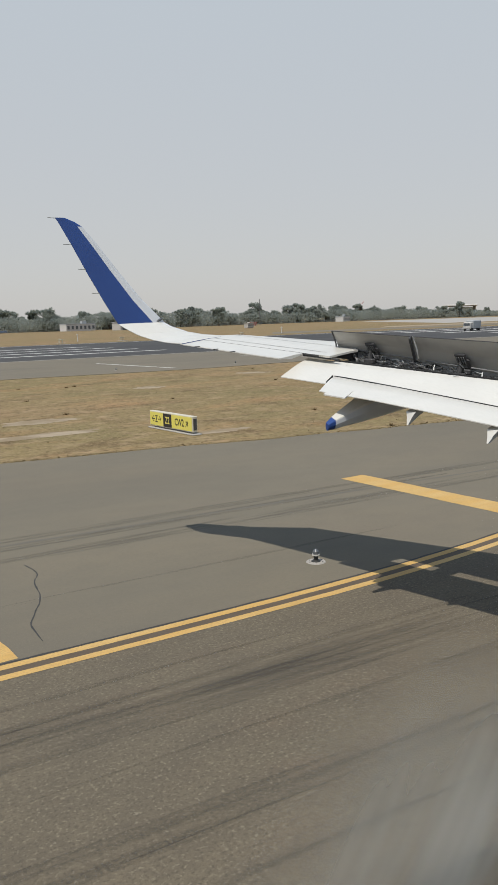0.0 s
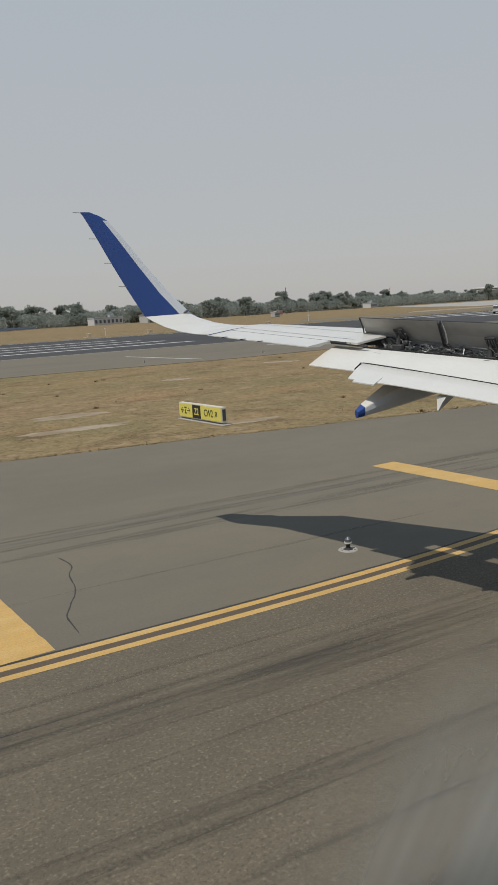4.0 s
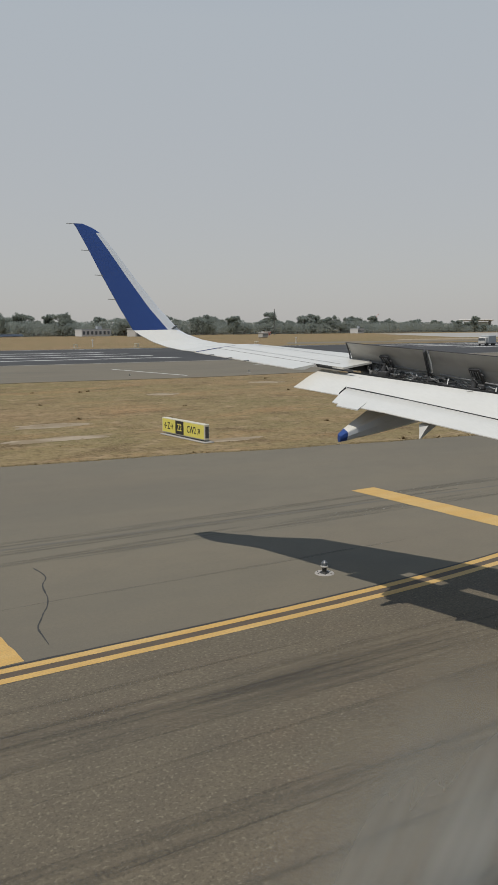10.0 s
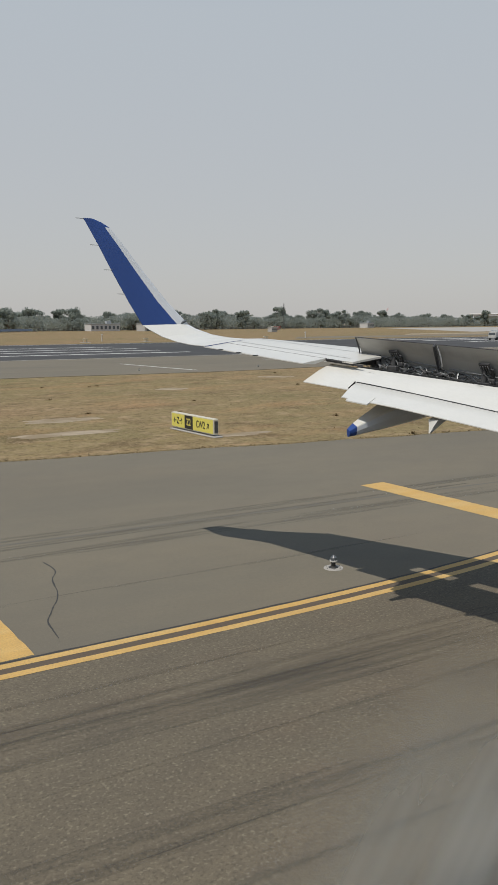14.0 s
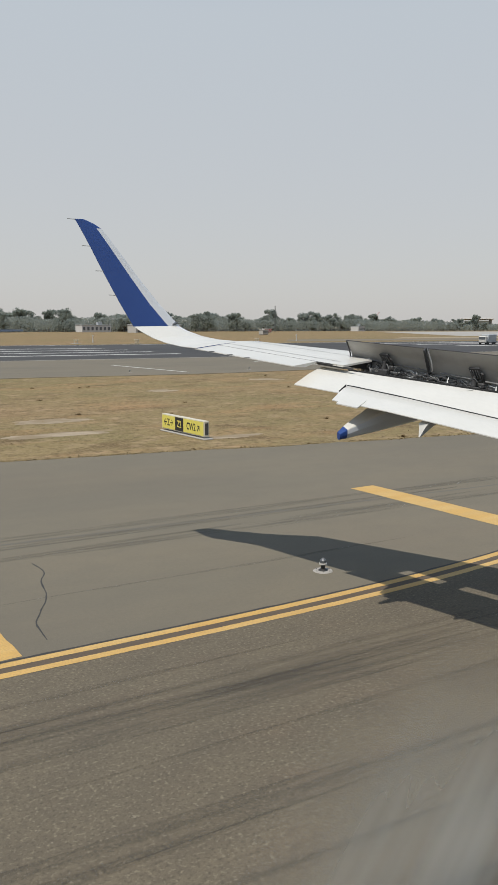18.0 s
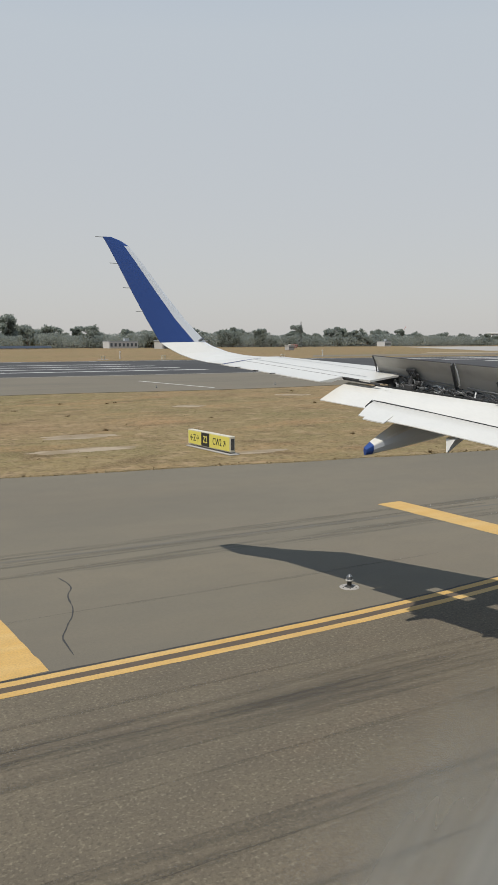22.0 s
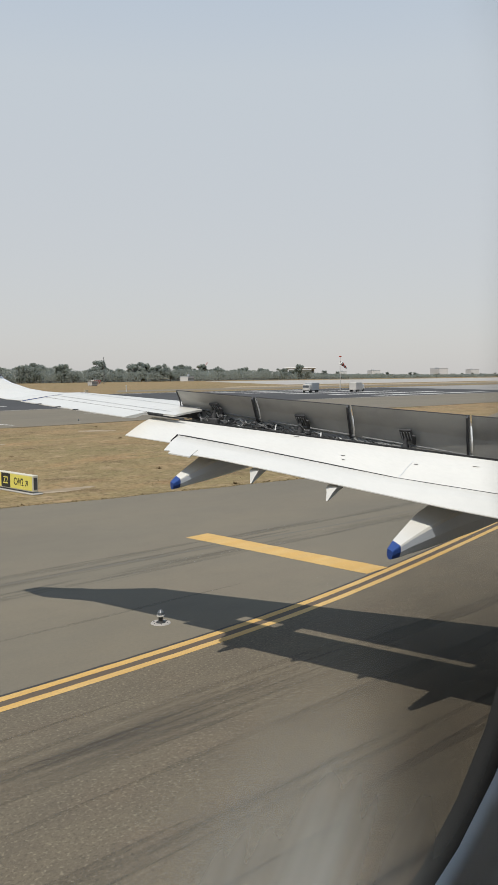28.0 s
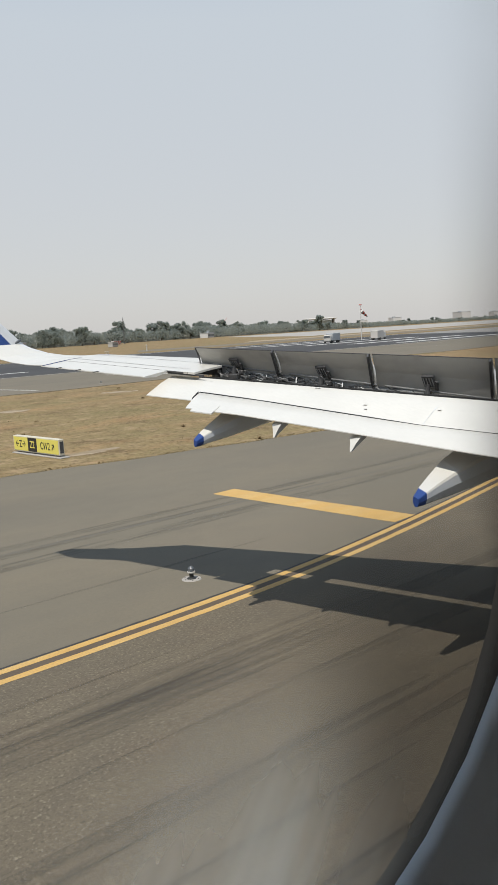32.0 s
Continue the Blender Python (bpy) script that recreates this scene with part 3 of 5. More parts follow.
# raised spoilers
for y1, y0 in ((11.76, 10.13), (10.10, 8.40), (8.37, 6.53), (6.50, 4.7), (4.67, 2.8)):
    loops = []
    for i in range(5):
        y = y0 + (y1 - y0) * i / 4
        a, b = hinge(y + 0.14), sp_top(y)
        nrm = (b - a).cross(hinge(y + 0.1) - a).normalized()
        if nrm.x < 0:
            nrm = -nrm
        bow = a.lerp(b, 0.45) + nrm * 0.02
        loops.append([a, bow, b, b + nrm * 0.008, bow + nrm * 0.045, a + nrm * 0.06])
    v, f = loft(loops)
    sp = part("spoiler", mesh("spoiler", v, f, [M_UNDER, M_WHITE], [0 if i % 6 in (0, 1) and i < 24 else 1 for i in range(len(f))]), aircraft, "raised spoiler panel, soiled grey inner face")
    # lower rail, end ribs, actuator
    bm = bmesh.new()
    rod(bm, hinge(y0 + 0.05) + Vector((-0.085, 0, 0.045)), hinge(y1 - 0.05) + Vector((-0.085, 0, 0.045)), 0.012, 6)
    part("hinge_rail", from_bm("hinge_rail", bm, M_FITTING), sp)
    for y in (y0 + 0.01,):
        bm = bmesh.new()
        a, b = hinge(y + 0.14), sp_top(y)
        q = Matrix.Translation(a.lerp(b, 0.5) + Vector((-0.045, 0, -0.01))) @ (b - a).to_track_quat("Z", "Y").to_matrix().to_4x4()
        box(bm, (0, 0, 0), (0.035, 0.075, (b - a).length * 0.98), q, 0.008)
        part("edge_rib", from_bm("edge_rib", bm, M_DARK), sp)
    bm = bmesh.new()                      # dark rubber lip along the free edge, and down the outermost end
    rod(bm, sp_top(y0), sp_top(y1), 0.007, 6)
    if y1 > 11:
        edge = [hinge(y1 + 0.14) + Vector((-0.05, 0.0, -0.06)), hinge(y1 + 0.14).lerp(sp_top(y1), 0.3) + Vector((-0.012, 0.006, 0)), sp_top(y1)]
        for p, n in zip(edge, edge[1:]):
            rod(bm, p, n, 0.013, 6)
    part("edge_lip", from_bm("edge_lip", bm, M_DARK), sp, "dark rubber lip")
    ym = (y0 + y1) / 2 + 0.12
    a, b = hinge(ym), sp_top(ym)
    bm = bmesh.new()
    slope = (b - a).to_track_quat("Z", "Y").to_matrix().to_4x4()
    foot = a.lerp(b, 0.36) + Vector((-0.03, 0, -0.01))
    q = Matrix.Translation(foot) @ slope
    box(bm, (0, 0, 0), (0.23, 0.04, 0.20), q, 0.012)
    box(bm, (0.14, -0.01, -0.04), (0.06, 0.03, 0.17), q @ Matrix.Rotation(radians(16), 4, "Y"), 0.01)
    bracket = part("bracket", from_bm("bracket", bm, M_DARK), sp, "dark lug bracket on the inner face")
    for k in (-0.075, -0.02, 0.035, 0.085):
        bm = bmesh.new()
        box(bm, (k, 0.025, -0.01), (0.014, 0.02, 0.14), q, 0.004)
        box(bm, (k, -0.025, -0.01), (0.014, 0.02, 0.14), q, 0.004)
        part("web", from_bm("web", bm, M_FITTING), bracket)
    bm = bmesh.new()
    low = a + Vector((-0.17, 0.02, -0.11))
    rod(bm, foot + Vector((-0.02, 0, -0.05)), low, 0.03, 10)
    rod(bm, foot.lerp(low, 0.45), low, 0.048, 10)
    box(bm, low, (0.10, 0.24, 0.10), None, 0.02)
    box(bm, a + Vector((-0.10, -0.10, -0.04)), (0.07, 0.12, 0.09), None, 0.02)
    box(bm, a + Vector((-0.11, 0.15, -0.05)), (0.06, 0.10, 0.07), None, 0.015)
    part("actuator", from_bm("actuator", bm, M_DARK), sp, "oily dark hydraulic ram")
    lines = random.Random(int(y0 * 10))
    for k in range(9):
        p = a + Vector((-0.08 - 0.08 * lines.random(), lines.uniform(-0.22, 0.18), -0.10 + 0.08 * lines.random()))
        bm = bmesh.new()
        for i in range(3):
            n = p + Vector((lines.uniform(-0.03, 0.03), lines.uniform(-0.04, 0.09), lines.uniform(-0.02, 0.07)))
            rod(bm, p, n, 0.008, 6)
            p = n
        part("hose", from_bm("hose", bm, (M_DARK, M_FITTING, M_SPAR)[k % 3]), sp)
    bm = bmesh.new()
    rod(bm, a + Vector((-0.16, -0.02, -0.11)), a + Vector((-0.10, 0.30, -0.02)), 0.012, 6)
    part("push_rod", from_bm("push_rod", bm, M_SILVER), sp)

# open bay below the spoilers: spar web, added shadow plate, ribs, pipes
def bay(y, dx, dz):
    h = hinge(y)
    return Vector((h.x + dx, y, h.z + dz))


ys = [1.0 + (FLAP_END - 1.05) * i / 10 for i in range(11)]
# plate added so that the bay casts a straight shadow edge
part("bay_shadow_plate", mesh("bay_shadow_plate", *loft([[bay(y, -0.02, -0.205), bay(y, -0.235, -0.215), bay(y, -0.235, -0.222), bay(y, -0.02, -0.212)] for y in ys]), M_SPAR), aircraft, "grey plate under the open bay, added to straighten its shadow edge")
web = part("rear_spar", mesh("rear_spar", *loft([[bay(y, -0.015, 0.0), bay(y, -0.005, 0.0), bay(y, -0.005, -0.30), bay(y, -0.015, -0.30)] for y in ys]), M_WEB), aircraft, "primer-grey rear spar in the open bay")
rng = random.Random(4)
y = 2.0
while y < 11.6:
    bm = bmesh.new()
    w = 0.012
    x1 = -0.15 - 0.04 * rng.random()
    q = [bay(y, -0.02, -0.02), bay(y, x1, -0.16), bay(y, x1, -0.26), bay(y, -0.02, -0.28)]
    vs = [bm.verts.new(p + Vector((0, s * w, 0))) for s in (-1, 1) for p in q]
    bm.faces.new(vs[:4]), bm.faces.new(vs[4:][::-1])
    for i in range(4):
        bm.faces.new((vs[i], vs[i + 4], vs[(i + 1) % 4 + 4], vs[(i + 1) % 4]))
    part("bay_rib", from_bm("bay_rib", bm, M_WEB if rng.random() < 0.4 else M_FITTING), aircraft)
    y += 0.42 + 0.3 * rng.random()
for j in range(260):
    y0 = 2.2 + 9.2 * rng.random()
    pts = [bay(y0, -0.04 - 0.11 * rng.random(), -0.02 - 0.13 * rng.random())]
    for i in range(4):
        pts.append(pts[-1] + Vector((rng.uniform(-0.04, 0.05), rng.uniform(0.03, 0.16), rng.uniform(-0.05, 0.05))))
    bm = bmesh.new()
    r = rng.choice((0.005, 0.007, 0.009, 0.014))
    for a, b in zip(pts, pts[1:]):
        rod(bm, a, b, r, 6)
    part("hydraulic_pipe", from_bm("hydraulic_pipe", bm, rng.choice((M_STEEL, M_DARK, M_PALE, M_DARK, M_FITTING, M_DARK))), aircraft)
for j in range(26):
    y0 = 2.4 + 9.0 * rng.random()
    bm = bmesh.new()
    a = bay(y0, -0.16 - 0.08 * rng.random(), -0.05 - 0.08 * rng.random())
    box(bm, a, (rng.uniform(0.03, 0.06), rng.uniform(0.04, 0.09), rng.uniform(0.03, 0.06)), None, 0.01)
    rod(bm, a, a + Vector((rng.uniform(-0.05, 0.1), rng.uniform(-0.05, 0.2), rng.uniform(-0.02, 0.10))), 0.014, 6)
    part("valve_block", from_bm("valve_block", bm, rng.choice((M_SPAR, M_DARK, M_FITTING))), aircraft)
y = 2.6
while y < 11.5:
    bm = bmesh.new()
    rod(bm, bay(y, -0.24, -0.19), bay(y + 0.10, -0.06, 0.0), 0.011, 6)
    part("bay_strut", from_bm("bay_strut", bm, M_PALE), aircraft, "pale slanting strut in the open bay")
    y += 0.75 + 0.5 * rng.random()
# fixed panel between aileron and spoilers
loops = []
for y in (11.62, 11.74, 11.86):
    xs_ = [te_x(y) + 0.50 + 0.13 * i for i in range(6)]
    loops.append([Vector((x, y, top_z(y, x) + 0.006)) for x in xs_] + [Vector((x, y, top_z(y, x) - 0.03)) for x in xs_[::-1]])
v, f = loft(loops)
part("fixed_trailing_panel", mesh("fixed_trailing_panel", toward(v, OUT), f, M_WHITE), aircraft)

# dark filler strip: painted shade in the gap above the flap end
loops = []
for y in (11.45, 11.75, 12.0, 12.25):
    x = te_x(y) + 0.53
    loops.append([Vector((x + q, y, top_z(y, x) + z)) for q, z in ((0, -0.03), (0.02, -0.03), (0.02, -0.065), (0, -0.065))])
v, f = loft(loops)
part("gap_shade_strip", mesh("gap_shade_strip", toward(v, OUT), f, M_DARK), aircraft, "dark strip painted in for the shaded gap above the flap end")


def canoe(y, tip, w, deep, nose=3.2, rise=0.30):
    """A flap track fairing: a long hull below the wing that ends in a blue blunt tip."""
    loops = []
    stations = ((0.0, 0.20, 0.24), (0.044, 0.33, 0.38), (0.12, 0.48, 0.54), (0.24, 0.74, 0.78), (0.40, 0.95, 0.95), (0.62, 1.0, 1.0), (0.82, 0.8, 0.8), (0.95, 0.45, 0.45), (1.0, 0.1, 0.1))
    tip = Vector(tip)
    for s, ww, dd in stations:
        c = tip + Vector((s * nose, 0, rise * s * nose - 0.065 * (s * nose) ** 2))
        hw, hd = w / 2 * ww, deep / 2 * dd
        loops.append([c + Vector((0, hw * a, hd * b)) for a, b in ((-0.88, 0.6), (0.8, 1.05), (1.0, 0.55), (1.0, -0.2), (0.7, -0.8), (0.25, -1.0), (-0.25, -1.0), (-0.7, -0.8), (-1.0, -0.2), (-0.99, 0.42))])
    v, f = loft(loops)
    n = len(loops[0])
    idx = []
    for i in range(len(f)):
        ring, j = divmod(i, n)
        # white on top, while the sides carry their shade as grey colour
        idx.append(1 if ring == 0 and i < len(f) - 2 else 1 if i == len(f) - 2 else 0 if j in (0, 9) else 2)
    return part("flap_track_fairing", mesh("flap_track_fairing", v, f, [M_WHITE, M_BLUE, M_GREY_AND_SHADE], idx), aircraft, "boat-shaped flap track fairing, white with shade-grey sides and a blue tip")


canoe(10.3, (7.67, 10.3, 3.01), 0.40, 0.50, 2.9, 0.36)
canoe(6.5, (8.40, 6.5, 2.385), 0.46, 0.58)
for y, tip in ((9.0, (8.21, 9.0, 3.115)), (7.72, (8.52, 7.72, 2.95))):
    t = Vector(tip)
    top = tab_back(y)
    sq = ((-1, 1), (1, 1), (1, -1), (-1, -1))
    loops = [[t + Vector((a * 0.012, b * 0.014, 0)) for a, b in sq], [t.lerp(top, 0.5) + Vector((0.11 + a * 0.09, b * 0.055, a * 0.02)) for a, b in sq],
             [top + Vector((0.24 + a * 0.20, b * 0.10, -0.02 + a * 0.05)) for a, b in sq], [top + Vector((0.46 + a * 0.16, b * 0.07, 0.05)) for a, b in sq]]
    # forward and inboard faces are coloured grey to imitate the flap's shade
    part("flap_hinge_fairing", mesh("flap_hinge_fairing", *loft(loops), [M_WHITE, M_GREY_AND_SHADE], [0, 1, 1, 0] * 3 + [1, 1]), aircraft, "small white pointed hinge fairing with shade painted grey on two sides")

# ---- cabin shell round the camera ----
CY, CZ, R = -1.80, 4.70, 1.98            # centre line and radius of the fuselage
WIN_X, WIN_Z, HW, HH, CR = 0.167, 5.0, 0.191, 0.24, 0.168
PITCH = 0.533
BACK, FORE = -5, 29


def rounded(cx, cz, hw, hh, r, y, n=8):
    pts = []
    for sx, sz, a0 in ((1, 1, 0), (-1, 1, 90), (-1, -1, 180), (1, -1, 270)):
        for i in range(n + 1):
            a = radians(a0 + 90 * i / n)
            z = cz + sz * (hh - r) + r * math.sin(a)
            pts.append(Vector((cx + sx * (hw - r) + r * math.cos(a) + 0.065 * (z - 4.87), y, z)))   # sheared forward to fit the camera's view
    return pts


def frame_loop(cx, z0, z1, y, n=8):
    """Points on a rectangle, as many as rounded() gives, in the same order."""
    pts = []
    hw, hh, cz = PITCH / 2, (z1 - z0) / 2, (z0 + z1) / 2
    for sx, sz, k in ((1, 1, 0), (-1, 1, 1), (-1, -1, 0), (1, -1, 1)):
        for i in range(n + 1):
            u = i / n
            px, pz = (hw, hh * min(1, 0.4 + 1.2 * u)) if u < 0.5 else (hw * min(1, 0.4 + 1.2 * (1 - u)), hh)
            if k:
                px, pz = (hw * min(1, 0.4 + 1.2 * u), hh) if u < 0.5 else (hw, hh * min(1, 0.4 + 1.2 * (1 - u)))
            pts.append(Vector((cx + sx * px, y, cz + sz * pz)))
    return pts


Z0, Z1, Y_IN, Y_OUT = 4.55, 5.35, 0.150, 0.185
LX, LZ, LW, LH, LR = 0.145, 5.045, 0.167, 0.24, 0.15   # the inner lining stands in front of the seal
loops = [frame_loop(WIN_X, Z0, Z1, Y_IN), rounded(LX, LZ, LW + 0.003, LH + 0.003, LR, Y_IN), rounded(LX, LZ, LW, LH, LR, Y_IN + 0.004),
         rounded(LX, LZ, LW + 0.012, LH + 0.012, LR, Y_IN + 0.012), rounded(WIN_X, WIN_Z, HW + 0.03, HH + 0.03, CR + 0.02, Y_OUT - 0.008), rounded(WIN_X, WIN_Z, HW, HH, CR, Y_OUT - 0.006),
         rounded(WIN_X, WIN_Z, HW, HH, CR, Y_OUT + 0.01), frame_loop(WIN_X, Z0, Z1, Y_OUT + 0.01)]
v, f = loft(loops, caps=False)
k = len(loops[0])
window_me = mesh("window_panel", v, f, [M_CABIN, M_SEAL, M_WHITE], [(0, 0, 1, 1, 1, 1, 2)[i // k] for i in range(len(f))], smooth=True)
for i in range(BACK, FORE):
    tagged(part("window_panel", window_me, None, "", pose(i * PITCH, 0, 0)), "grey cabin wall panel with a rounded window opening", "window", "cabin windows", "structure")
    tagged(part("window_panel", window_me, None, "", pose(2 * WIN_X + i * PITCH, 2 * CY, 0, 0, 0, 180)), "grey cabin wall panel with a rounded window opening", "window", "cabin windows", "structure")
X0, X1 = WIN_X + (BACK - 0.5) * PITCH, WIN_X + (FORE - 0.5) * PITCH
side_in, side_out = Y_IN - CY, Y_OUT + 0.01 - CY


def shell(name, a0, a1, zj, label):
    """A curved strip of the fuselage over the top or under the floor, joined to the window belts."""
    outer, inner = [], []
    for i in range(25):
        a = radians(a0 + (a1 - a0) * i / 24)
        outer.append((CY + R * math.cos(a), CZ + R * math.sin(a)))
        inner.append((CY + (R - 0.09) * math.cos(a), CZ + (R - 0.09) * math.sin(a)))
    outer = [(CY + side_out, zj)] + outer + [(CY - side_out, zj)]
    inner = [(CY + side_in, zj)] + inner + [(CY - side_in, zj)]
    prof = outer + inner[::-1]
    v, f = loft([[(x, y, z) for y, z in prof] for x in (X0, X1)], caps=False)
    tagged(part(name, mesh(name, v, f, [M_WHITE, M_CABIN], [0 if i < len(outer) else 1 for i in range(len(f))])), label, "fuselage", "", "structure")


shell("fuselage_roof", 21, 159, Z1, "white fuselage roof with a grey cabin lining")
shell("fuselage_floor", -6, -174, Z0, "white fuselage belly with a grey cabin floor")
for x in (X0, X1):
    ring = [(CY + R * math.cos(radians(a)), CZ + R * math.sin(radians(a))) for a in range(0, 360, 10)]
    d = 0.04 if x > 0 else -0.04
    v, f = loft([[(x, y, z) for y, z in ring], [(x + d, y, z) for y, z in ring]])
    tagged(part("cabin_bulkhead", mesh("cabin_bulkhead", v, f, M_CABIN)), "plain grey cabin bulkhead", "wall", "", "structure")

# main landing gear
for s in (1, -1):
    yy = CY + s * 3.8
    gear = part("landing_gear", None, aircraft)
    bm = bmesh.new()
    rod(bm, (11.6, yy, 0.30), (11.6, yy, 3.1), 0.13, 12)
    rod(bm, (11.6, yy, 1.6), (11.6, yy - s * 1.2, 3.0), 0.06, 8)
    rod(bm, (11.6, yy - 0.5, 0.33), (11.6, yy + 0.5, 0.33), 0.09, 10)
    part("strut", from_bm("strut", bm, M_GREY_AND_SHADE), gear)
    for w in (-0.46, 0.46):
        bm = bmesh.new()
        rod(bm, (11.6, yy + w - 0.2, 0.33), (11.6, yy + w + 0.2, 0.33), 0.58, 28)
        bmesh.ops.bevel(bm, geom=[e for e in bm.edges if len(e.link_faces) == 2 and any(len(f.verts) > 8 for f in e.link_faces)], offset=0.08, segments=2, affect="EDGES")
        part("wheel", from_bm("wheel", bm, M_RUBBER), gear)

# ---- window pane with smears, painted glare and painted dark edge ----
pane_m = bpy.data.materials.new("glare_smeared_pane")
pane_m.use_nodes = True
nt = pane_m.node_tree
nt.nodes.remove(nt.nodes["Principled BSDF"])
geo = nt.nodes.new("ShaderNodeNewGeometry")
mp = nt.nodes.new("ShaderNodeMapping")
mp.inputs["Rotation"].default_value = (0, radians(-35), 0)
nt.links.new(geo.outputs["Position"], mp.inputs[0])
mp2 = nt.nodes.new("ShaderNodeMapping")
mp2.inputs["Scale"].default_value = (45, 1, 5)
nt.links.new(mp.outputs[0], mp2.inputs[0])
smear_glare = nt.nodes.new("ShaderNodeTexNoise")
smear_glare.inputs["Scale"].default_value, smear_glare.inputs["Detail"].default_value = 1.0, 2
nt.links.new(mp2.outputs[0], smear_glare.inputs["Vector"])
amount = nt.nodes.new("ShaderNodeMapRange")
amount.inputs[1].default_value, amount.inputs[2].default_value = 0.3, 0.75
amount.inputs[3].default_value, amount.inputs[4].default_value = 0.27, 0.82
nt.links.new(smear_glare.outputs[0], amount.inputs[0])
spot = nt.nodes.new("ShaderNodeVectorMath")   # the corner that carries the smears and painted glare
spot.operation = "DISTANCE"
spot.inputs[1].default_value = (0.184, 0.176, 4.808)
nt.links.new(geo.outputs["Position"], spot.inputs[0])
fall = nt.nodes.new("ShaderNodeMapRange")
fall.interpolation_type = "SMOOTHSTEP"
fall.inputs[1].default_value, fall.inputs[2].default_value = 0.0, 0.107
fall.inputs[3].default_value, fall.inputs[4].default_value = 1.0, 0.0
nt.links.new(spot.outputs["Value"], fall.inputs[0])
mul = nt.nodes.new("ShaderNodeMath")
mul.operation = "MULTIPLY"
nt.links.new(amount.outputs[0], mul.inputs[0])
nt.links.new(fall.outputs[0], mul.inputs[1])
clear, film_ = nt.nodes.new("ShaderNodeBsdfTransparent"), nt.nodes.new("ShaderNodeBsdfTranslucent")
film_.inputs[0].default_value = (0.86, 0.84, 0.75, 1)
mixs = nt.nodes.new("ShaderNodeMixShader")
nt.links.new(mul.outputs[0], mixs.inputs[0])
nt.links.new(clear.outputs[0], mixs.inputs[1])
nt.links.new(film_.outputs[0], mixs.inputs[2])
nt.links.new(mixs.outputs[0], nt.nodes["Material Output"].inputs[0])
# dark gradient painted toward the seal, imitating its blurred, shaded edge
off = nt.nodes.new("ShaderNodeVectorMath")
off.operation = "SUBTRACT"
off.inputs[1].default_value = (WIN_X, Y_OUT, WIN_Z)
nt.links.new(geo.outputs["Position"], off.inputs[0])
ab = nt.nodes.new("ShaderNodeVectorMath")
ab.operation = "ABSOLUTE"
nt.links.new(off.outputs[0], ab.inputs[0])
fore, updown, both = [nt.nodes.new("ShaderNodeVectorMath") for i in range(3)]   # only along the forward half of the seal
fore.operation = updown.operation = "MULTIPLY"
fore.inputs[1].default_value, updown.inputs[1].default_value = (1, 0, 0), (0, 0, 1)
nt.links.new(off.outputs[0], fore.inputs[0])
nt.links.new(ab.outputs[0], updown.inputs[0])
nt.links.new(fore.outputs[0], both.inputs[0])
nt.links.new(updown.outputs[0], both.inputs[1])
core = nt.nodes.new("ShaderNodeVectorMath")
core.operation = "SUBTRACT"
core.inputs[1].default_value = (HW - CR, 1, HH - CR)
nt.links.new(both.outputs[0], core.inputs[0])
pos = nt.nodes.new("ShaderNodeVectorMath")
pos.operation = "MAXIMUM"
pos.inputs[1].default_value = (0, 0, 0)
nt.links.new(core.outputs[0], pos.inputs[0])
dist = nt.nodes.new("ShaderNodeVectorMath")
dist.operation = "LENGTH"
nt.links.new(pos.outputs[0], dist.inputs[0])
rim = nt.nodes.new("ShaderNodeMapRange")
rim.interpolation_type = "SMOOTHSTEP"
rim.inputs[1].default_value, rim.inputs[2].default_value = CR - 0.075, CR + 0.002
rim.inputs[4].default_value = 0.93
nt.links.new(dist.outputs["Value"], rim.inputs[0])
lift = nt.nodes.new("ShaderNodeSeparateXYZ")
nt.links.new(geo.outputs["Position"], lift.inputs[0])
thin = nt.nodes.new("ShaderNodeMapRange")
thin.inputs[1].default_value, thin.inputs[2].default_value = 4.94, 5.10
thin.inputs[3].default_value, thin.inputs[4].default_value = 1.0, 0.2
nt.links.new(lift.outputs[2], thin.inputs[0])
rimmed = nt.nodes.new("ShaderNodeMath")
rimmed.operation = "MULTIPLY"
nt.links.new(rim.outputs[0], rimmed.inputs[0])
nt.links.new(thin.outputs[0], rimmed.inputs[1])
fore_dark = nt.nodes.new("ShaderNodeMapRange")       # brown darkening painted into the lower forward part of the pane
fore_dark.interpolation_type = "SMOOTHSTEP"
fore_dark.inputs[1].default_value, fore_dark.inputs[2].default_value = 0.19, 0.262
fore_dark.inputs[4].default_value = 0.64
nt.links.new(lift.outputs[0], fore_dark.inputs[0])
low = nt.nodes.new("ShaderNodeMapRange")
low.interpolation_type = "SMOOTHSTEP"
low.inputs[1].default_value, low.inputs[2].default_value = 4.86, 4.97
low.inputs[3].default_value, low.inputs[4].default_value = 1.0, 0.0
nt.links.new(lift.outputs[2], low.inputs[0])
# keeps the painted darkening to the lower pane
dusty = nt.nodes.new("ShaderNodeMath")
dusty.operation = "MULTIPLY"
nt.links.new(fore_dark.outputs[0], dusty.inputs[0])
nt.links.new(low.outputs[0], dusty.inputs[1])
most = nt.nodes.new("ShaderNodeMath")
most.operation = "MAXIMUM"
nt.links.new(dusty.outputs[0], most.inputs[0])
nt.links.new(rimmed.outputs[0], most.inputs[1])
painted_dark = nt.nodes.new("ShaderNodeBsdfDiffuse")
painted_dark.inputs[0].default_value = (0.135, 0.122, 0.106, 1)
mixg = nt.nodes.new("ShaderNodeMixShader")
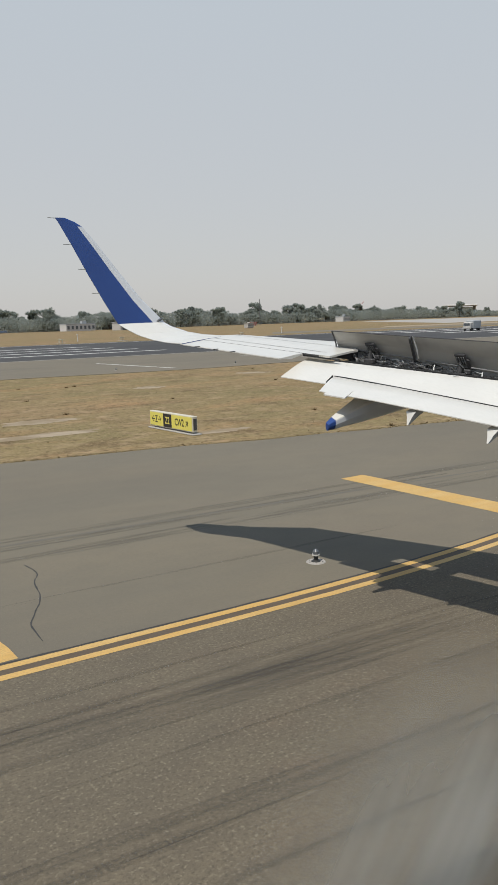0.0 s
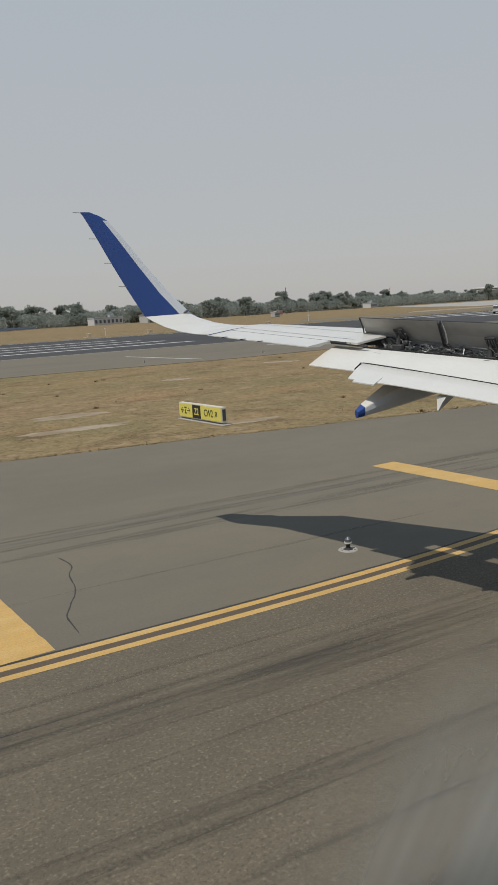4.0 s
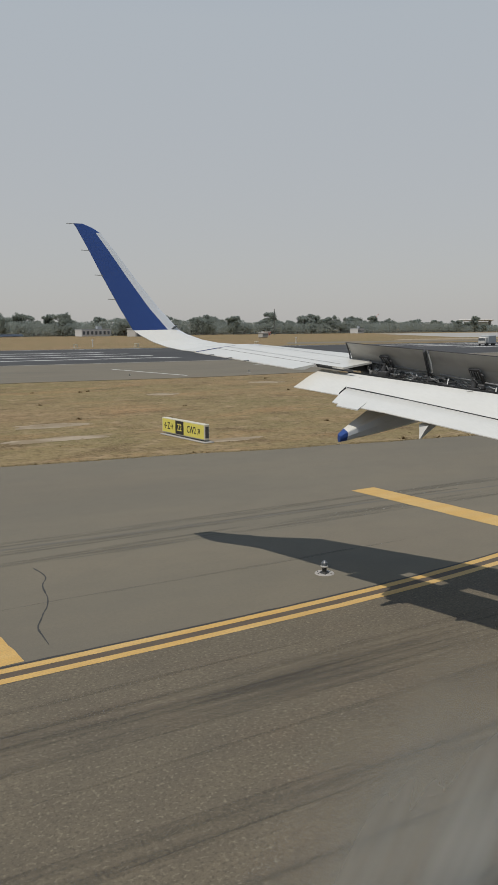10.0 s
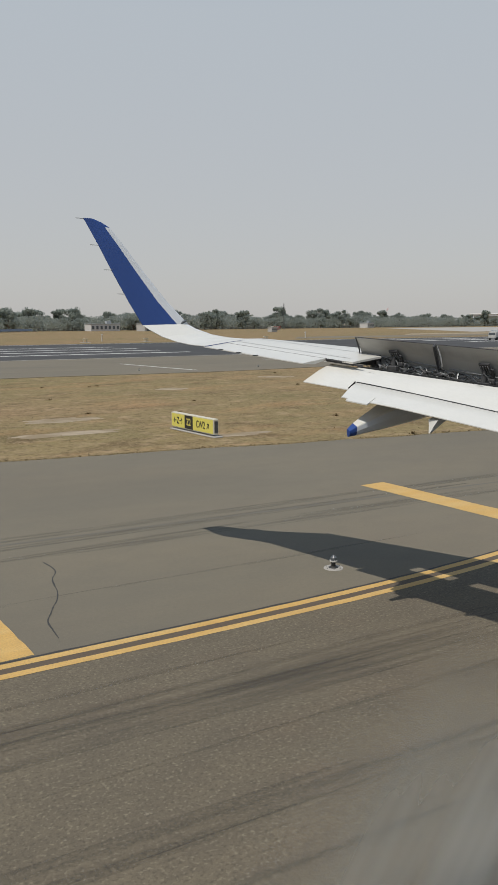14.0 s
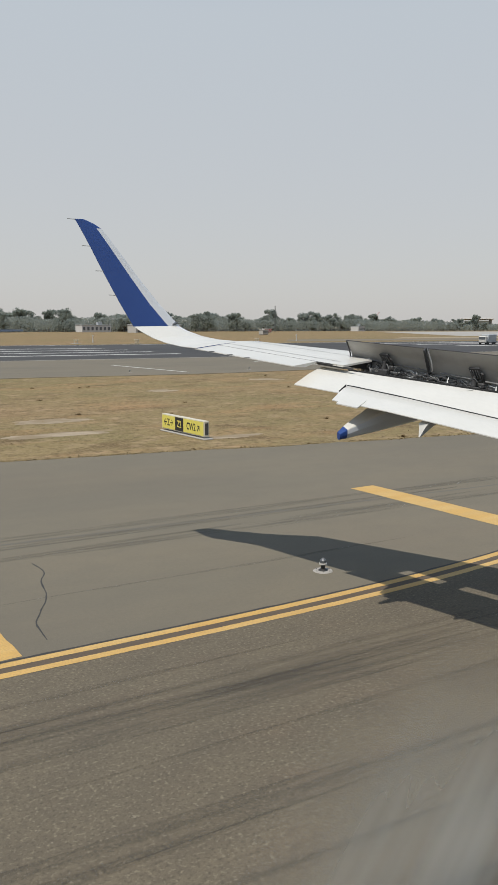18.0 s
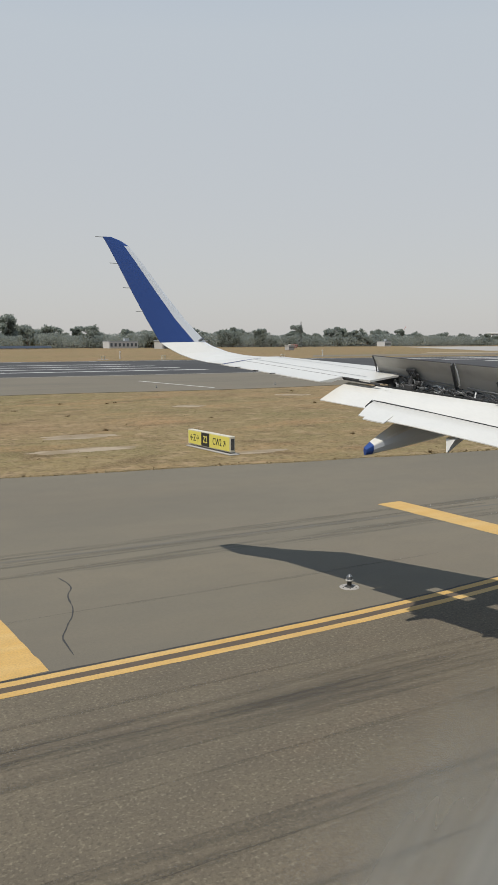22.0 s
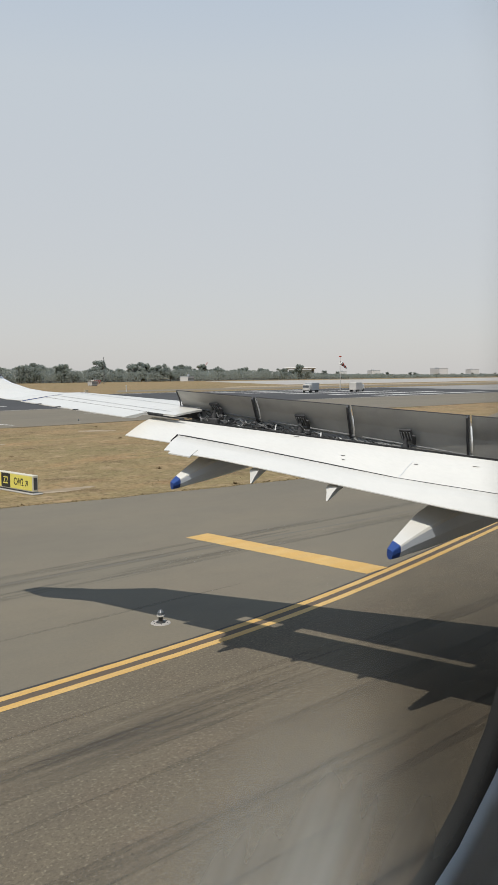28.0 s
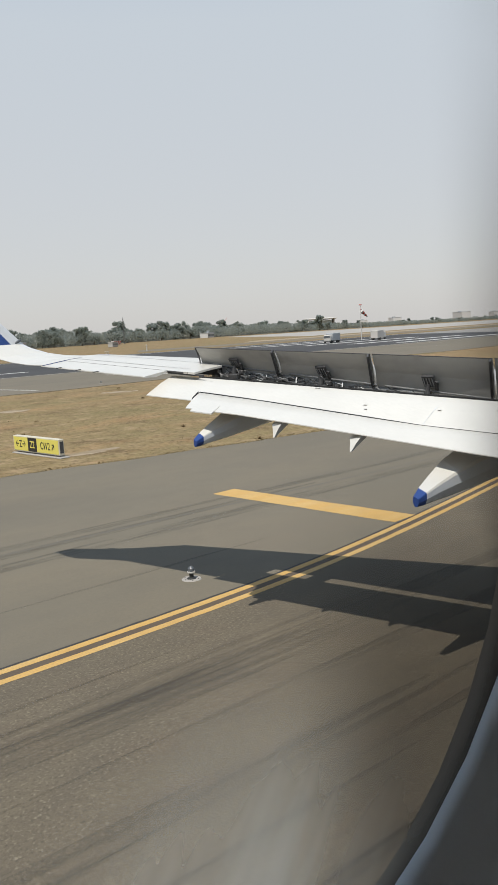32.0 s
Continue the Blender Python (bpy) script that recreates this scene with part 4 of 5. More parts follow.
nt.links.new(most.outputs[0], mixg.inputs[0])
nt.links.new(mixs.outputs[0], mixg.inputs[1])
nt.links.new(painted_dark.outputs[0], mixg.inputs[2])
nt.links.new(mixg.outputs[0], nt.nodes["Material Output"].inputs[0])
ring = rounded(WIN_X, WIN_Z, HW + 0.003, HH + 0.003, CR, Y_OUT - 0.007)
pane = tagged(part("window_pane", mesh("window_pane", ring, [tuple(range(len(ring)))], pane_m)), "clear acrylic cabin window pane with smears, painted glare and darkened edge", "window", "", "structure")
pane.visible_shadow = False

# ---- things on the near grass ----
def letters(body, size, mat, m, parent, label=""):
    c = bpy.data.curves.new("lettering", "FONT")
    c.body, c.size, c.align_x, c.align_y, c.extrude, c.offset = body, size, "CENTER", "CENTER", 0.003, 0.005
    ob = new("lettering", c)
    dg = bpy.context.evaluated_depsgraph_get()
    me = bpy.data.meshes.new_from_object(ob.evaluated_get(dg))
    bpy.data.objects.remove(ob)
    me.materials.clear()
    me.materials.append(mat)
    return part("lettering", me, parent, label, m)


def sign(place, turn, length, panels, label):
    """A guidance sign on a low plinth: panels are (share, dark, text)."""
    s = empty("taxiway_sign", label, "sign", place, turn)
    bm = bmesh.new()
    box(bm, (0, 0, 0.43), (length, 0.26, 0.72), None, 0.02)
    part("housing", from_bm("housing", bm, M_HOUSING), s)
    bm = bmesh.new()
    box(bm, (0.1, 0, -0.02), (length + 0.2, 0.5, 0.06), None, 0.02)
    part("plinth", from_bm("plinth", bm, M_CONCRETE), s)
    for i in range(4):
        bm = bmesh.new()
        x = (i - 1.5) * length / 4.2
        rod(bm, (x, 0, 0.0), (x, 0, 0.09), 0.035, 8)
        part("leg", from_bm("leg", bm, M_STEEL), s)
    bm = bmesh.new()
    box(bm, (length / 2 + 0.004, 0, 0.43), (0.008, 0.17, 0.52))
    part("end_vent", from_bm("end_vent", bm, M_DARK), s)
    x = -length / 2 + 0.05
    for share, dark, text in panels:
        w = (length - 0.1) * share
        bm = bmesh.new()
        box(bm, (x + w / 2, -0.134, 0.43), (w - 0.02, 0.012, 0.62))
        p = part("face_panel", from_bm("face_panel", bm, M_SIGNB if dark else M_SIGNY), s, "black panel" if dark else "yellow panel")
        if text:
            letters(text, 0.46, M_SIGNY if dark else M_SIGNB, pose(x + w / 2, -0.143, 0.42, 90, 0, 0) @ Matrix.Diagonal((0.8, 1, 1, 1)), p)
        else:
            for i in range(3):
                bm = bmesh.new()
                box(bm, (x + w / 2, -0.143, 0.26 + 0.16 * i), (w * 0.7, 0.006, 0.035))
                part("text_bar", from_bm("text_bar", bm, M_SIGNB), p)
        x += w
    return s


sign((16.2, 33.8, 0), -86, 4.0, ((0.33, False, "\u2190Z\u2192"), (0.2, True, "Z2"), (0.47, False, "CW2 \u2197")), "yellow and black taxiway direction sign on short legs in dry grass")
sign((52.0, 33.0, 0), -40, 3.6, ((0.33, True, "Z2"), (0.67, False, "")), "black and yellow taxiway location sign on short legs in dry grass")

# white marker post
post = empty("marker_post", "pale concrete marker post in dry grass", "post", (60.0, 36.5, -0.04), 20)
bm = bmesh.new()
box(bm, (0, 0, 0.46), (0.34, 0.22, 0.92), None, 0.03)
part("block", from_bm("block", bm, M_CONCRETE), post)
bm = bmesh.new()
box(bm, (0, 0, 0.03), (0.6, 0.45, 0.10), None, 0.02)
part("footing", from_bm("footing", bm, M_CONCRETE), post)


def edge_light(x, y):
    """A pair of amber guard lights on one short post."""
    l = empty("guard_light", "twin amber runway guard light on a short post", "light", (x, y, 0), -40)
    bm = bmesh.new()
    rod(bm, (0, 0, 0), (0, 0, 0.03), 0.26, 20)
    part("base_plate", from_bm("base_plate", bm, M_CONCRETE), l)
    bm = bmesh.new()
    rod(bm, (0, 0, 0.03), (0, 0, 0.30), 0.03, 8)
    rod(bm, (-0.16, 0, 0.30), (0.16, 0, 0.30), 0.025, 8)
    part("post", from_bm("post", bm, M_STEEL), l)
    for s in (-0.15, 0.15):
        bm = bmesh.new()
        rod(bm, (s, 0.08, 0.42), (s, -0.10, 0.42), 0.10, 14, 0.125)
        rod(bm, (s, -0.10, 0.42), (s, -0.13, 0.42), 0.13, 14, 0.14, 1)
        head = part("lamp_head", from_bm("lamp_head", bm, [M_AMBER, M_SIGNB]), l)
        bm = bmesh.new()
        rod(bm, (s, -0.125, 0.42), (s, -0.135, 0.42), 0.09, 14)
        part("lens", from_bm("lens", bm, M_HOUSING), head)


def taxi_light(x, y):
    l = empty("taxiway_edge_light", "small black taxiway edge light with a white ring", "light", (x, y, 0))
    l.scale = (0.76, 0.76, 0.76)
    bm = bmesh.new()
    rod(bm, (0, 0, 0), (0, 0, 0.022), 0.27, 24, 0.25)
    part("base_plate", from_bm("base_plate", bm, M_CONCRETE), l)
    for i in range(6):
        bm = bmesh.new()
        a = radians(60 * i)
        rod(bm, (0.2 * math.cos(a), 0.2 * math.sin(a), 0.02), (0.2 * math.cos(a), 0.2 * math.sin(a), 0.034), 0.018, 6)
        part("bolt", from_bm("bolt", bm, M_DARK), l)
    bm = bmesh.new()
    rod(bm, (0, 0, 0.02), (0, 0, 0.06), 0.14, 16, 0.08)
    rod(bm, (0, 0, 0.06), (0, 0, 0.19), 0.06, 12)
    part("post", from_bm("post", bm, M_SIGNB), l)
    bm = bmesh.new()
    rod(bm, (0, 0, 0.19), (0, 0, 0.225), 0.105, 16)
    part("ring", from_bm("ring", bm, M_LINE), l, "white ring")
    bm = bmesh.new()
    rod(bm, (0, 0, 0.225), (0, 0, 0.30), 0.09, 14, 0.085)
    rod(bm, (0, 0, 0.30), (0, 0, 0.36), 0.085, 14, 0.03)
    part("lamp", from_bm("lamp", bm, M_WINDOW), l, "dark glass lamp")


def inset_light(x, y):
    """A light set flush into the pavement."""
    l = empty("inset_light", "pale round light set flush into the asphalt", "light", (x, y, 0.0), 30)
    bm = bmesh.new()
    rod(bm, (0, 0, -0.02), (0, 0, 0.012), 0.17, 24, 0.15)
    part("rim", from_bm("rim", bm, M_CONCRETE), l)
    bm = bmesh.new()
    box(bm, (0, 0, 0.014), (0.12, 0.05, 0.012), None, 0.004)
    part("lens", from_bm("lens", bm, M_SIGNB), l)


for x, y in ((20.0, 9.7), (33.5, 12.9)):
    inset_light(x, y)
edge_light(44.0, 14.6)
for x, y in ((9.4, 13.08), (23.9, 16.2), (51.1, 22.2)):
    taxi_light(x, y)
for x, y in ((33.0, 82.5), (47.5, 81.5)):
    taxi_light(x, y)


def patch(cx, cy, rx, ry, seed, mat, label):
    """Bare ground of uneven outline."""
    pts = []
    for i in range(48):
        a = radians(7.5 * i)
        k = 1 + 0.45 * noise.noise((math.cos(a) * 2.5, math.sin(a) * 2.5, seed))
        pts.append((cx + rx * k * math.cos(a), cy + ry * k * math.sin(a)))
    sheet("bare_patch", pts, -0.034, mat, 0, label)


patch(12.3, 42.0, 2.2, 1.0, 3.1, M_SOIL, "bare sandy patch in the grass")
patch(11.0, 36.6, 2.4, 0.8, 5.4, M_SOIL, "bare sandy patch in the grass")
patch(17.9, 32.2, 1.5, 0.5, 8.4, M_SOIL, "bare sandy patch by the sign")
patch(40.5, 66.0, 1.6, 1.3, 1.4, M_SOIL, "bare sandy patch in the grass")
patch(26.0, 58.0, 1.2, 1.0, 6.4, M_SOIL, "bare sandy patch in the grass")

# tufts of straw
r = random.Random(8)
v, f = [], []
for i in range(6500):
    if i < 4500:
        x = r.uniform(-2, 75)
        y = edge_near(x) + abs(r.gauss(0, 0.25)) - 0.05
    else:
        x = r.uniform(0, 110)
        y = edge_near(x) + r.uniform(0.1, 1) ** 1.6 * (73 - edge_near(x))
        if noise.noise((x * 0.12, y * 0.12, 2)) < 0.12:
            continue
    h = r.uniform(0.03, 0.09) if i < 4500 else r.uniform(0.02, 0.06)
    for j in range(3):
        a = r.uniform(0, 6.3)
        w = r.uniform(0.02, 0.06)
        k = len(v)
        d = Vector((math.cos(a), math.sin(a), 0))
        c = Vector((x, y, -0.05)) + d * r.uniform(0, 0.08)
        s = Vector((-d.y, d.x, 0)) * w
        v += [c - s, c + s, c + d * h * r.uniform(0.2, 0.9) + Vector((0, 0, h))]
        f.append((k, k + 1, k + 2))
weeds = len(f)
for i in range(48):
    x = r.uniform(0, 70)
    y = edge_near(x) + r.uniform(0.05, 1) ** 1.4 * (73 - edge_near(x))
    for j in range(26):
        a, h = r.uniform(0, 6.3), r.uniform(0.04, 0.17)
        d = Vector((math.cos(a), math.sin(a), 0))
        c = Vector((x, y, -0.05)) + d * r.uniform(0, 0.22)
        k = len(v)
        q = Vector((-d.y, d.x, 0)) * r.uniform(0.012, 0.04)
        v += [c - q, c + q, c + d * h * r.uniform(0.2, 1.2) + Vector((0, 0, h))]
        f.append((k, k + 1, k + 2))
tagged(part("grass_tufts", mesh("grass_tufts", v, f, [M_STRAW, M_WEED], [0 if i < weeds else 1 for i in range(len(f))])), "loose tufts of straw-coloured dry grass and dead weeds", "grass", "", "stuff")

# ---- distance ----
def tree_meshes(seed, tall, wide, leaf):
    """A trunk with limbs, and a crown of many small leaf clumps with gaps."""
    r = random.Random(seed)
    bm = bmesh.new()
    rod(bm, (0, 0, -0.3), (0, 0, tall * 0.55), 0.03 * tall, 7, 0.014 * tall)
    tips = []
    for i in range(24):
        a, h = r.uniform(0, 6.3), tall * r.uniform(0.14, 0.5)
        tip = Vector((math.cos(a) * wide * r.uniform(0.1, 0.45), math.sin(a) * wide * r.uniform(0.1, 0.45), tall * r.uniform(0.22, 0.9)))
        rod(bm, (0, 0, h), tip, 0.012 * tall, 5, 0.004 * tall)
        tips.append(tip)
    tips += [Vector((0, 0, tall * 0.8)), Vector((0, 0, tall * 0.6))]
    trunk = from_bm("trunk", bm, M_BARK)
    v, f = [], []
    for tip in tips:
        size = Vector((wide * r.uniform(0.09, 0.21), wide * r.uniform(0.09, 0.21), tall * r.uniform(0.06, 0.14)))
        lump = bmesh.new()
        bmesh.ops.create_icosphere(lump, subdivisions=1, radius=1.0)
        k = len(v)
        v += [tip + Vector((p.co.x * size.x, p.co.y * size.y, p.co.z * size.z)) * (0.40 + 0.3 * noise.noise(p.co * 2.1 + tip)) for p in lump.verts]
        f += [tuple(p.index + k for p in face.verts) for face in lump.faces]
        lump.free()
        for i in range(150):
            d = Vector((r.gauss(0, 1), r.gauss(0, 1), r.gauss(0, 1))).normalized() * r.uniform(0.35, 1.25)
            c = tip + Vector((d.x * size.x, d.y * size.y, d.z * size.z))
            s = tall * r.uniform(0.014, 0.032)
            q = Euler((r.uniform(0, 6), r.uniform(0, 6), r.uniform(0, 6))).to_matrix()
            k = len(v)
            v += [c + q @ (Vector(p) * s) for p in ((-1, -0.6, 0), (1, -0.5, 0.25), (0.7, 0.8, -0.1), (-0.8, 0.7, 0.3))]
            f += [(k, k + 1, k + 2), (k, k + 2, k + 3)]
    return trunk, mesh("crown", v, f, leaf)


KINDS = []
for i, (tall, wide) in enumerate(((13, 11), (15, 10), (11, 12), (17, 9), (9, 10), (12, 8))):
    KINDS.append((tree_meshes(20 + i, tall, wide, M_LEAF[i % 3]), ("broad haze-pale green tree in the far tree line", "tall slender haze-pale green tree in the far tree line")[i in (3, 5)]))
protos = []
for (trunk, crown), label in KINDS:
    t = empty("tree", label, "tree", (-700, 900, -0.04), group="far tree line")
    part("trunk", trunk, t)
    part("crown", crown, t)
    protos.append(t)
r = random.Random(11)
x = -80.0
while x < 2300:
    d = 680 + 0.16 * max(0, x) + r.uniform(-45, 45)
    scale = r.uniform(0.85, 1.35) * (1 + 0.35 * noise.noise((x * 0.006, 3.3, 0))) * (0.42 + 0.68 / (1 + math.exp((x - 820) / 90)) + (0.2 if x < 300 else 0))
    t = copy_thing(r.choice(protos), pose(x, d, -0.04, 0, 0, r.uniform(0, 360)))
    t.scale = (scale * r.uniform(1.0, 1.5), scale * r.uniform(1.0, 1.5), scale)
    x += r.uniform(2.6, 7.0) * (1 + max(0, x) / 900)

# scrub and far woods that fill the line
v, f = [], []
for i in range(150000):
    x = -120 + 2600 * r.random() ** 1.5
    y = 640 + 0.16 * max(0, x) + r.uniform(-10, 70)
    top = 12.0 + 5.0 * noise.noise((x * 0.02, 0.3, 0)) + 2.0 * noise.noise((x * 0.09, 5.3, 0))
    h = max(0.3, top * (0.42 + 0.55 / (1 + math.exp((x - 820) / 90)))) * r.random() ** 0.7
    c, s = Vector((x, y, h)), r.uniform(0.35, 0.8)
    q = Euler((r.uniform(0, 6), r.uniform(0, 6), r.uniform(0, 6))).to_matrix()
    k = len(v)
    v += [c + q @ (Vector(p) * s) for p in ((-1, -0.6, 0), (1, -0.5, 0.25), (0.7, 0.8, -0.1), (-0.8, 0.7, 0.3))]
    f += [(k, k + 1, k + 2), (k, k + 2, k + 3)]
tagged(part("undergrowth", mesh("undergrowth", v, f, M_LEAF[1])), "dense haze-pale scrub and far woods below the trees", "scrub", "", "stuff")

# far paving
sheet("far_apron", [(330, 330), (2600, 330), (2600, 640), (520, 640)], -0.02, M_CONCRETE, 0.05, "pale concrete apron in the distance")
sheet("far_taxiway", [(150, 232), (1800, 232), (1800, 262), (170, 262)], -0.02, M_SHOULDER, 0.05, "grey asphalt taxiway in the distance")
sheet("turning_pad", [(222, 118.5), (1500, 118.5), (1500, 209.5), (262, 209.5)], 0.004, M_PAD, 0, "pale weathered concrete turning pad at the runway end")
sheet("bare_strip", [(230, 270), (1500, 268), (1500, 300), (260, 300)], -0.034, M_SOIL, 0, "reddish bare strip beyond the runway")


def building(place, turn, size, floors, bays, label, category="building"):
    """A block with a parapet roof and rows of recessed windows."""
    w, d, h = size
    ob = empty("building", label, category, place, turn)
    bm = bmesh.new()
    box(bm, (0, 0, h / 2), (w, d, h))
    part("wall", from_bm("wall", bm, M_FARWALL), ob)
    bm = bmesh.new()
    box(bm, (0, 0, h + 0.3), (w + 0.6, d + 0.6, 0.7), None, 0.1)
    box(bm, (w * 0.2, 0, h + 1.6), (w * 0.15, d * 0.3, 2.4), None, 0.1)
    part("roof", from_bm("roof", bm, M_ROOF), ob)
    fh, bw = h / floors, w / bays
    bm = bmesh.new()
    box(bm, (0, 0, 0), (bw * 0.5, 0.3, fh * 0.5), None, 0.03)
    pane = from_bm("window", bm, M_WINDOW)
    for i in range(floors):
        for j in range(bays):
            part("window", pane, ob, "", pose((j - bays / 2 + 0.5) * bw, -d / 2 - 0.02, (i + 0.52) * fh))
    return ob


building((1720, 1180, 0), 52, (75, 22, 20), 5, 12, "pale grey concrete apartment block far off in haze")
building((1840, 1160, 0), 52, (40, 22, 17), 4, 7, "pale grey concrete apartment block far off in haze")
building((1560, 1260, 0), 52, (52, 20, 16), 4, 9, "pale apartment block far off in haze")
building((1500, 1310, 0), 52, (22, 18, 14), 4, 4, "narrow pale apartment block far off in haze")
building((230, 655, 0), 18, (30, 9, 5.5), 1, 7, "low whitewashed shed in front of the trees")
building((560, 720, 0), 35, (24, 9, 5.0), 1, 6, "low whitewashed shed in front of the trees")

# service building with a small red and white control cabin
service = empty("service_building", "low grey airfield service building with roller doors", "building", (262, 600, -0.04), 18)
bm = bmesh.new()
box(bm, (0, 0, 3), (48, 10, 6))
part("wall", from_bm("wall", bm, M_WALL), service)
bm = bmesh.new()
box(bm, (0, 0, 6.2), (49, 11, 0.5), None, 0.1)
part("roof", from_bm("roof", bm, M_ROOF), service)
for i in range(6):
    bm = bmesh.new()
    box(bm, (-20 + 8 * i, -5.02, 2.1), (4.2, 0.2, 4.0), None, 0.05)
    part("roller_door", from_bm("roller_door", bm, M_FENCE if i % 2 else M_WINDOW), service)
tower = empty("control_tower", "small white control tower with a red checked cabin", "tower", (250, 606, -0.04), 18)
bm = bmesh.new()
box(bm, (0, 0, 4.6), (4.2, 4.2, 9.2), None, 0.1)
part("shaft", from_bm("shaft", bm, M_LINE), tower)
bm = bmesh.new()
box(bm, (0, 0, 10.4), (6.0, 6.0, 2.4), None, 0.15)
cabin = part("cabin", from_bm("cabin", bm, M_LINE), tower)
for i in range(4):
    bm = bmesh.new()
    box(bm, (-2.2 + 1.5 * i, -3.02, 10.0 + 0.9 * (i % 2)), (1.2, 0.12, 0.9))
    part("red_panel", from_bm("red_panel", bm, M_RED), cabin)
bm = bmesh.new()
rod(bm, (0, 0, 11.6), (0, 0, 14.5), 0.08, 6)
part("aerial", from_bm("aerial", bm, M_STEEL), tower)
# checked equipment hut below a mast
equip = empty("equipment_hut", "red and white checked equipment hut by a mast", "hut", (352, 575, -0.04), 25)
bm = bmesh.new()
box(bm, (0, 0, 1.6), (10, 3.2, 3.2), None, 0.05)
part("body", from_bm("body", bm, M_LINE), equip)
for i in range(7):
    for j in range(2):
        if (i + j) % 2:
            bm = bmesh.new()
            box(bm, (-4.28 + 1.43 * i, -1.62, 0.85 + 1.5 * j), (1.4, 0.08, 1.45))
            part("red_panel", from_bm("red_panel", bm, M_RED), equip)

# long terminal roof
terminal = empty("terminal", "long flat-roofed glass terminal far off in haze", "building", (1330, 1290, 0), 45)
bm = bmesh.new()
box(bm, (0, 0, 9), (150, 50, 18))
part("hall", from_bm("hall", bm, M_FARGLASS), terminal)
bm = bmesh.new()
box(bm, (0, 0, 22), (170, 70, 3), None, 0.8)
part("roof", from_bm("roof", bm, M_FARWALL), terminal)
for i in range(9):
    bm = bmesh.new()
    rod(bm, ((i - 4) * 19, -30, 0), ((i - 4) * 19, -30, 21), 0.9, 8)
    part("column", from_bm("column", bm, M_WALL), terminal)

# white hut on the far grass
hut = empty("hut", "small white cabin with a dark window band on the far grass", "hut", (258, 425, -0.04), 30)
bm = bmesh.new()
box(bm, (0, 0, 1.5), (7.0, 3.0, 2.6), None, 0.08)
part("body", from_bm("body", bm, M_WALL), hut)
bm = bmesh.new()
box(bm, (0, 0, 2.95), (7.6, 3.6, 0.3), None, 0.06)
part("roof", from_bm("roof", bm, M_WALL), hut)
for i in range(5):
    bm = bmesh.new()
    box(bm, (-2.7 + 1.35 * i, -1.5, 1.7), (1.0, 0.08, 0.9))
    part("window", from_bm("window", bm, M_WINDOW), hut)
for sx in (-2.8, 2.8):
    bm = bmesh.new()
    box(bm, (sx, 0, 0.12), (0.4, 2.8, 0.3))
    part("footing", from_bm("footing", bm, M_CONCRETE), hut)

# rows of dark solar panels on slanting frames, in front of the trees
M_SOLAR = material("solar_glass", (0.022, 0.026, 0.036), 0.25, spots=[(0.3, 0.4, (0.04, 0.044, 0.052), ONE)])
bm = bmesh.new()
box(bm, (0, 0, 0), (5.7, 3.4, 0.06), pose(0, 0, 1.5, 24, 0, 0), 0.01)
solar_panel = from_bm("panel", bm, M_SOLAR)
bm = bmesh.new()
for sx in (-2.2, 2.2):
    rod(bm, (sx, -1.0, 0), (sx, -1.0, 1.05), 0.06, 6)
    rod(bm, (sx, 1.1, 0), (sx, 1.1, 1.95), 0.06, 6)
solar_frame = from_bm("frame", bm, M_STEEL)
for i in range(5):
    row = empty("solar_row", "long row of dark solar panels on steel frames", "solar panels", (60 + 7 * i, 586 + 11 * i, -0.04), 9, group="solar field")
    for j in range(14):
        part("panel", solar_panel, row, "", pose(6.0 * j, 0, 0))
        part("frame", solar_frame, row, "", pose(6.0 * j, 0, 0))

# weather instruments on the far grass: low tables and white posts
table = empty("instrument_table", "low pale instrument table on a concrete slab", "table", (74, 226, -0.04), group="weather instruments")
for name, mat, at, size in (("slab", M_CONCRETE, (0, 0, 0.03), (2.6, 2.2, 0.1)), ("tabletop", M_HOUSING, (0, 0, 1.06), (1.3, 0.9, 0.16))):
    bm = bmesh.new()
    box(bm, at, size, None, 0.02)
    part(name, from_bm(name, bm, mat), table)
for sx in (-0.45, 0.45):
    for sy in (-0.3, 0.3):
        bm = bmesh.new()
        box(bm, (sx, sy, 0.53), (0.12, 0.12, 0.94))
        part("leg", from_bm("leg", bm, M_HOUSING), table)
for x, y in ((92, 224), (112, 222), (134, 225)):
    copy_thing(table, pose(x, y, -0.04, 0, 0, 12))
gauge = empty("instrument_post", "white tapered instrument post with a round cap", "post", (84, 240, -0.04), group="weather instruments")
bm = bmesh.new()
rod(bm, (0, 0, 0), (0, 0, 1.9), 0.2, 12, 0.12)
part("post", from_bm("post", bm, M_LINE), gauge)
bm = bmesh.new()
rod(bm, (0, 0, 1.9), (0, 0, 2.25), 0.3, 14, 0.26)
part("cap", from_bm("cap", bm, M_LINE), gauge)
for x, y in ((118, 243), (158, 238)):
    copy_thing(gauge, pose(x, y, -0.04))

# windsock
sock = empty("windsock", "red and white banded windsock on a white mast", "windsock", (196, 172, -0.04))
bm = bmesh.new()
rod(bm, (0, 0, 0), (0, 0, 9.5), 0.14, 10, 0.08)
part("mast", from_bm("mast", bm, M_LINE), sock)
bm = bmesh.new()
rod(bm, (0, 0, 9.5), (0, 0, 11.0), 0.04, 8)
box(bm, (0, 0, 11.1), (0.7, 0.7, 0.3), None, 0.05)
part("obstruction_light", from_bm("obstruction_light", bm, M_RED), sock)
bm = bmesh.new()
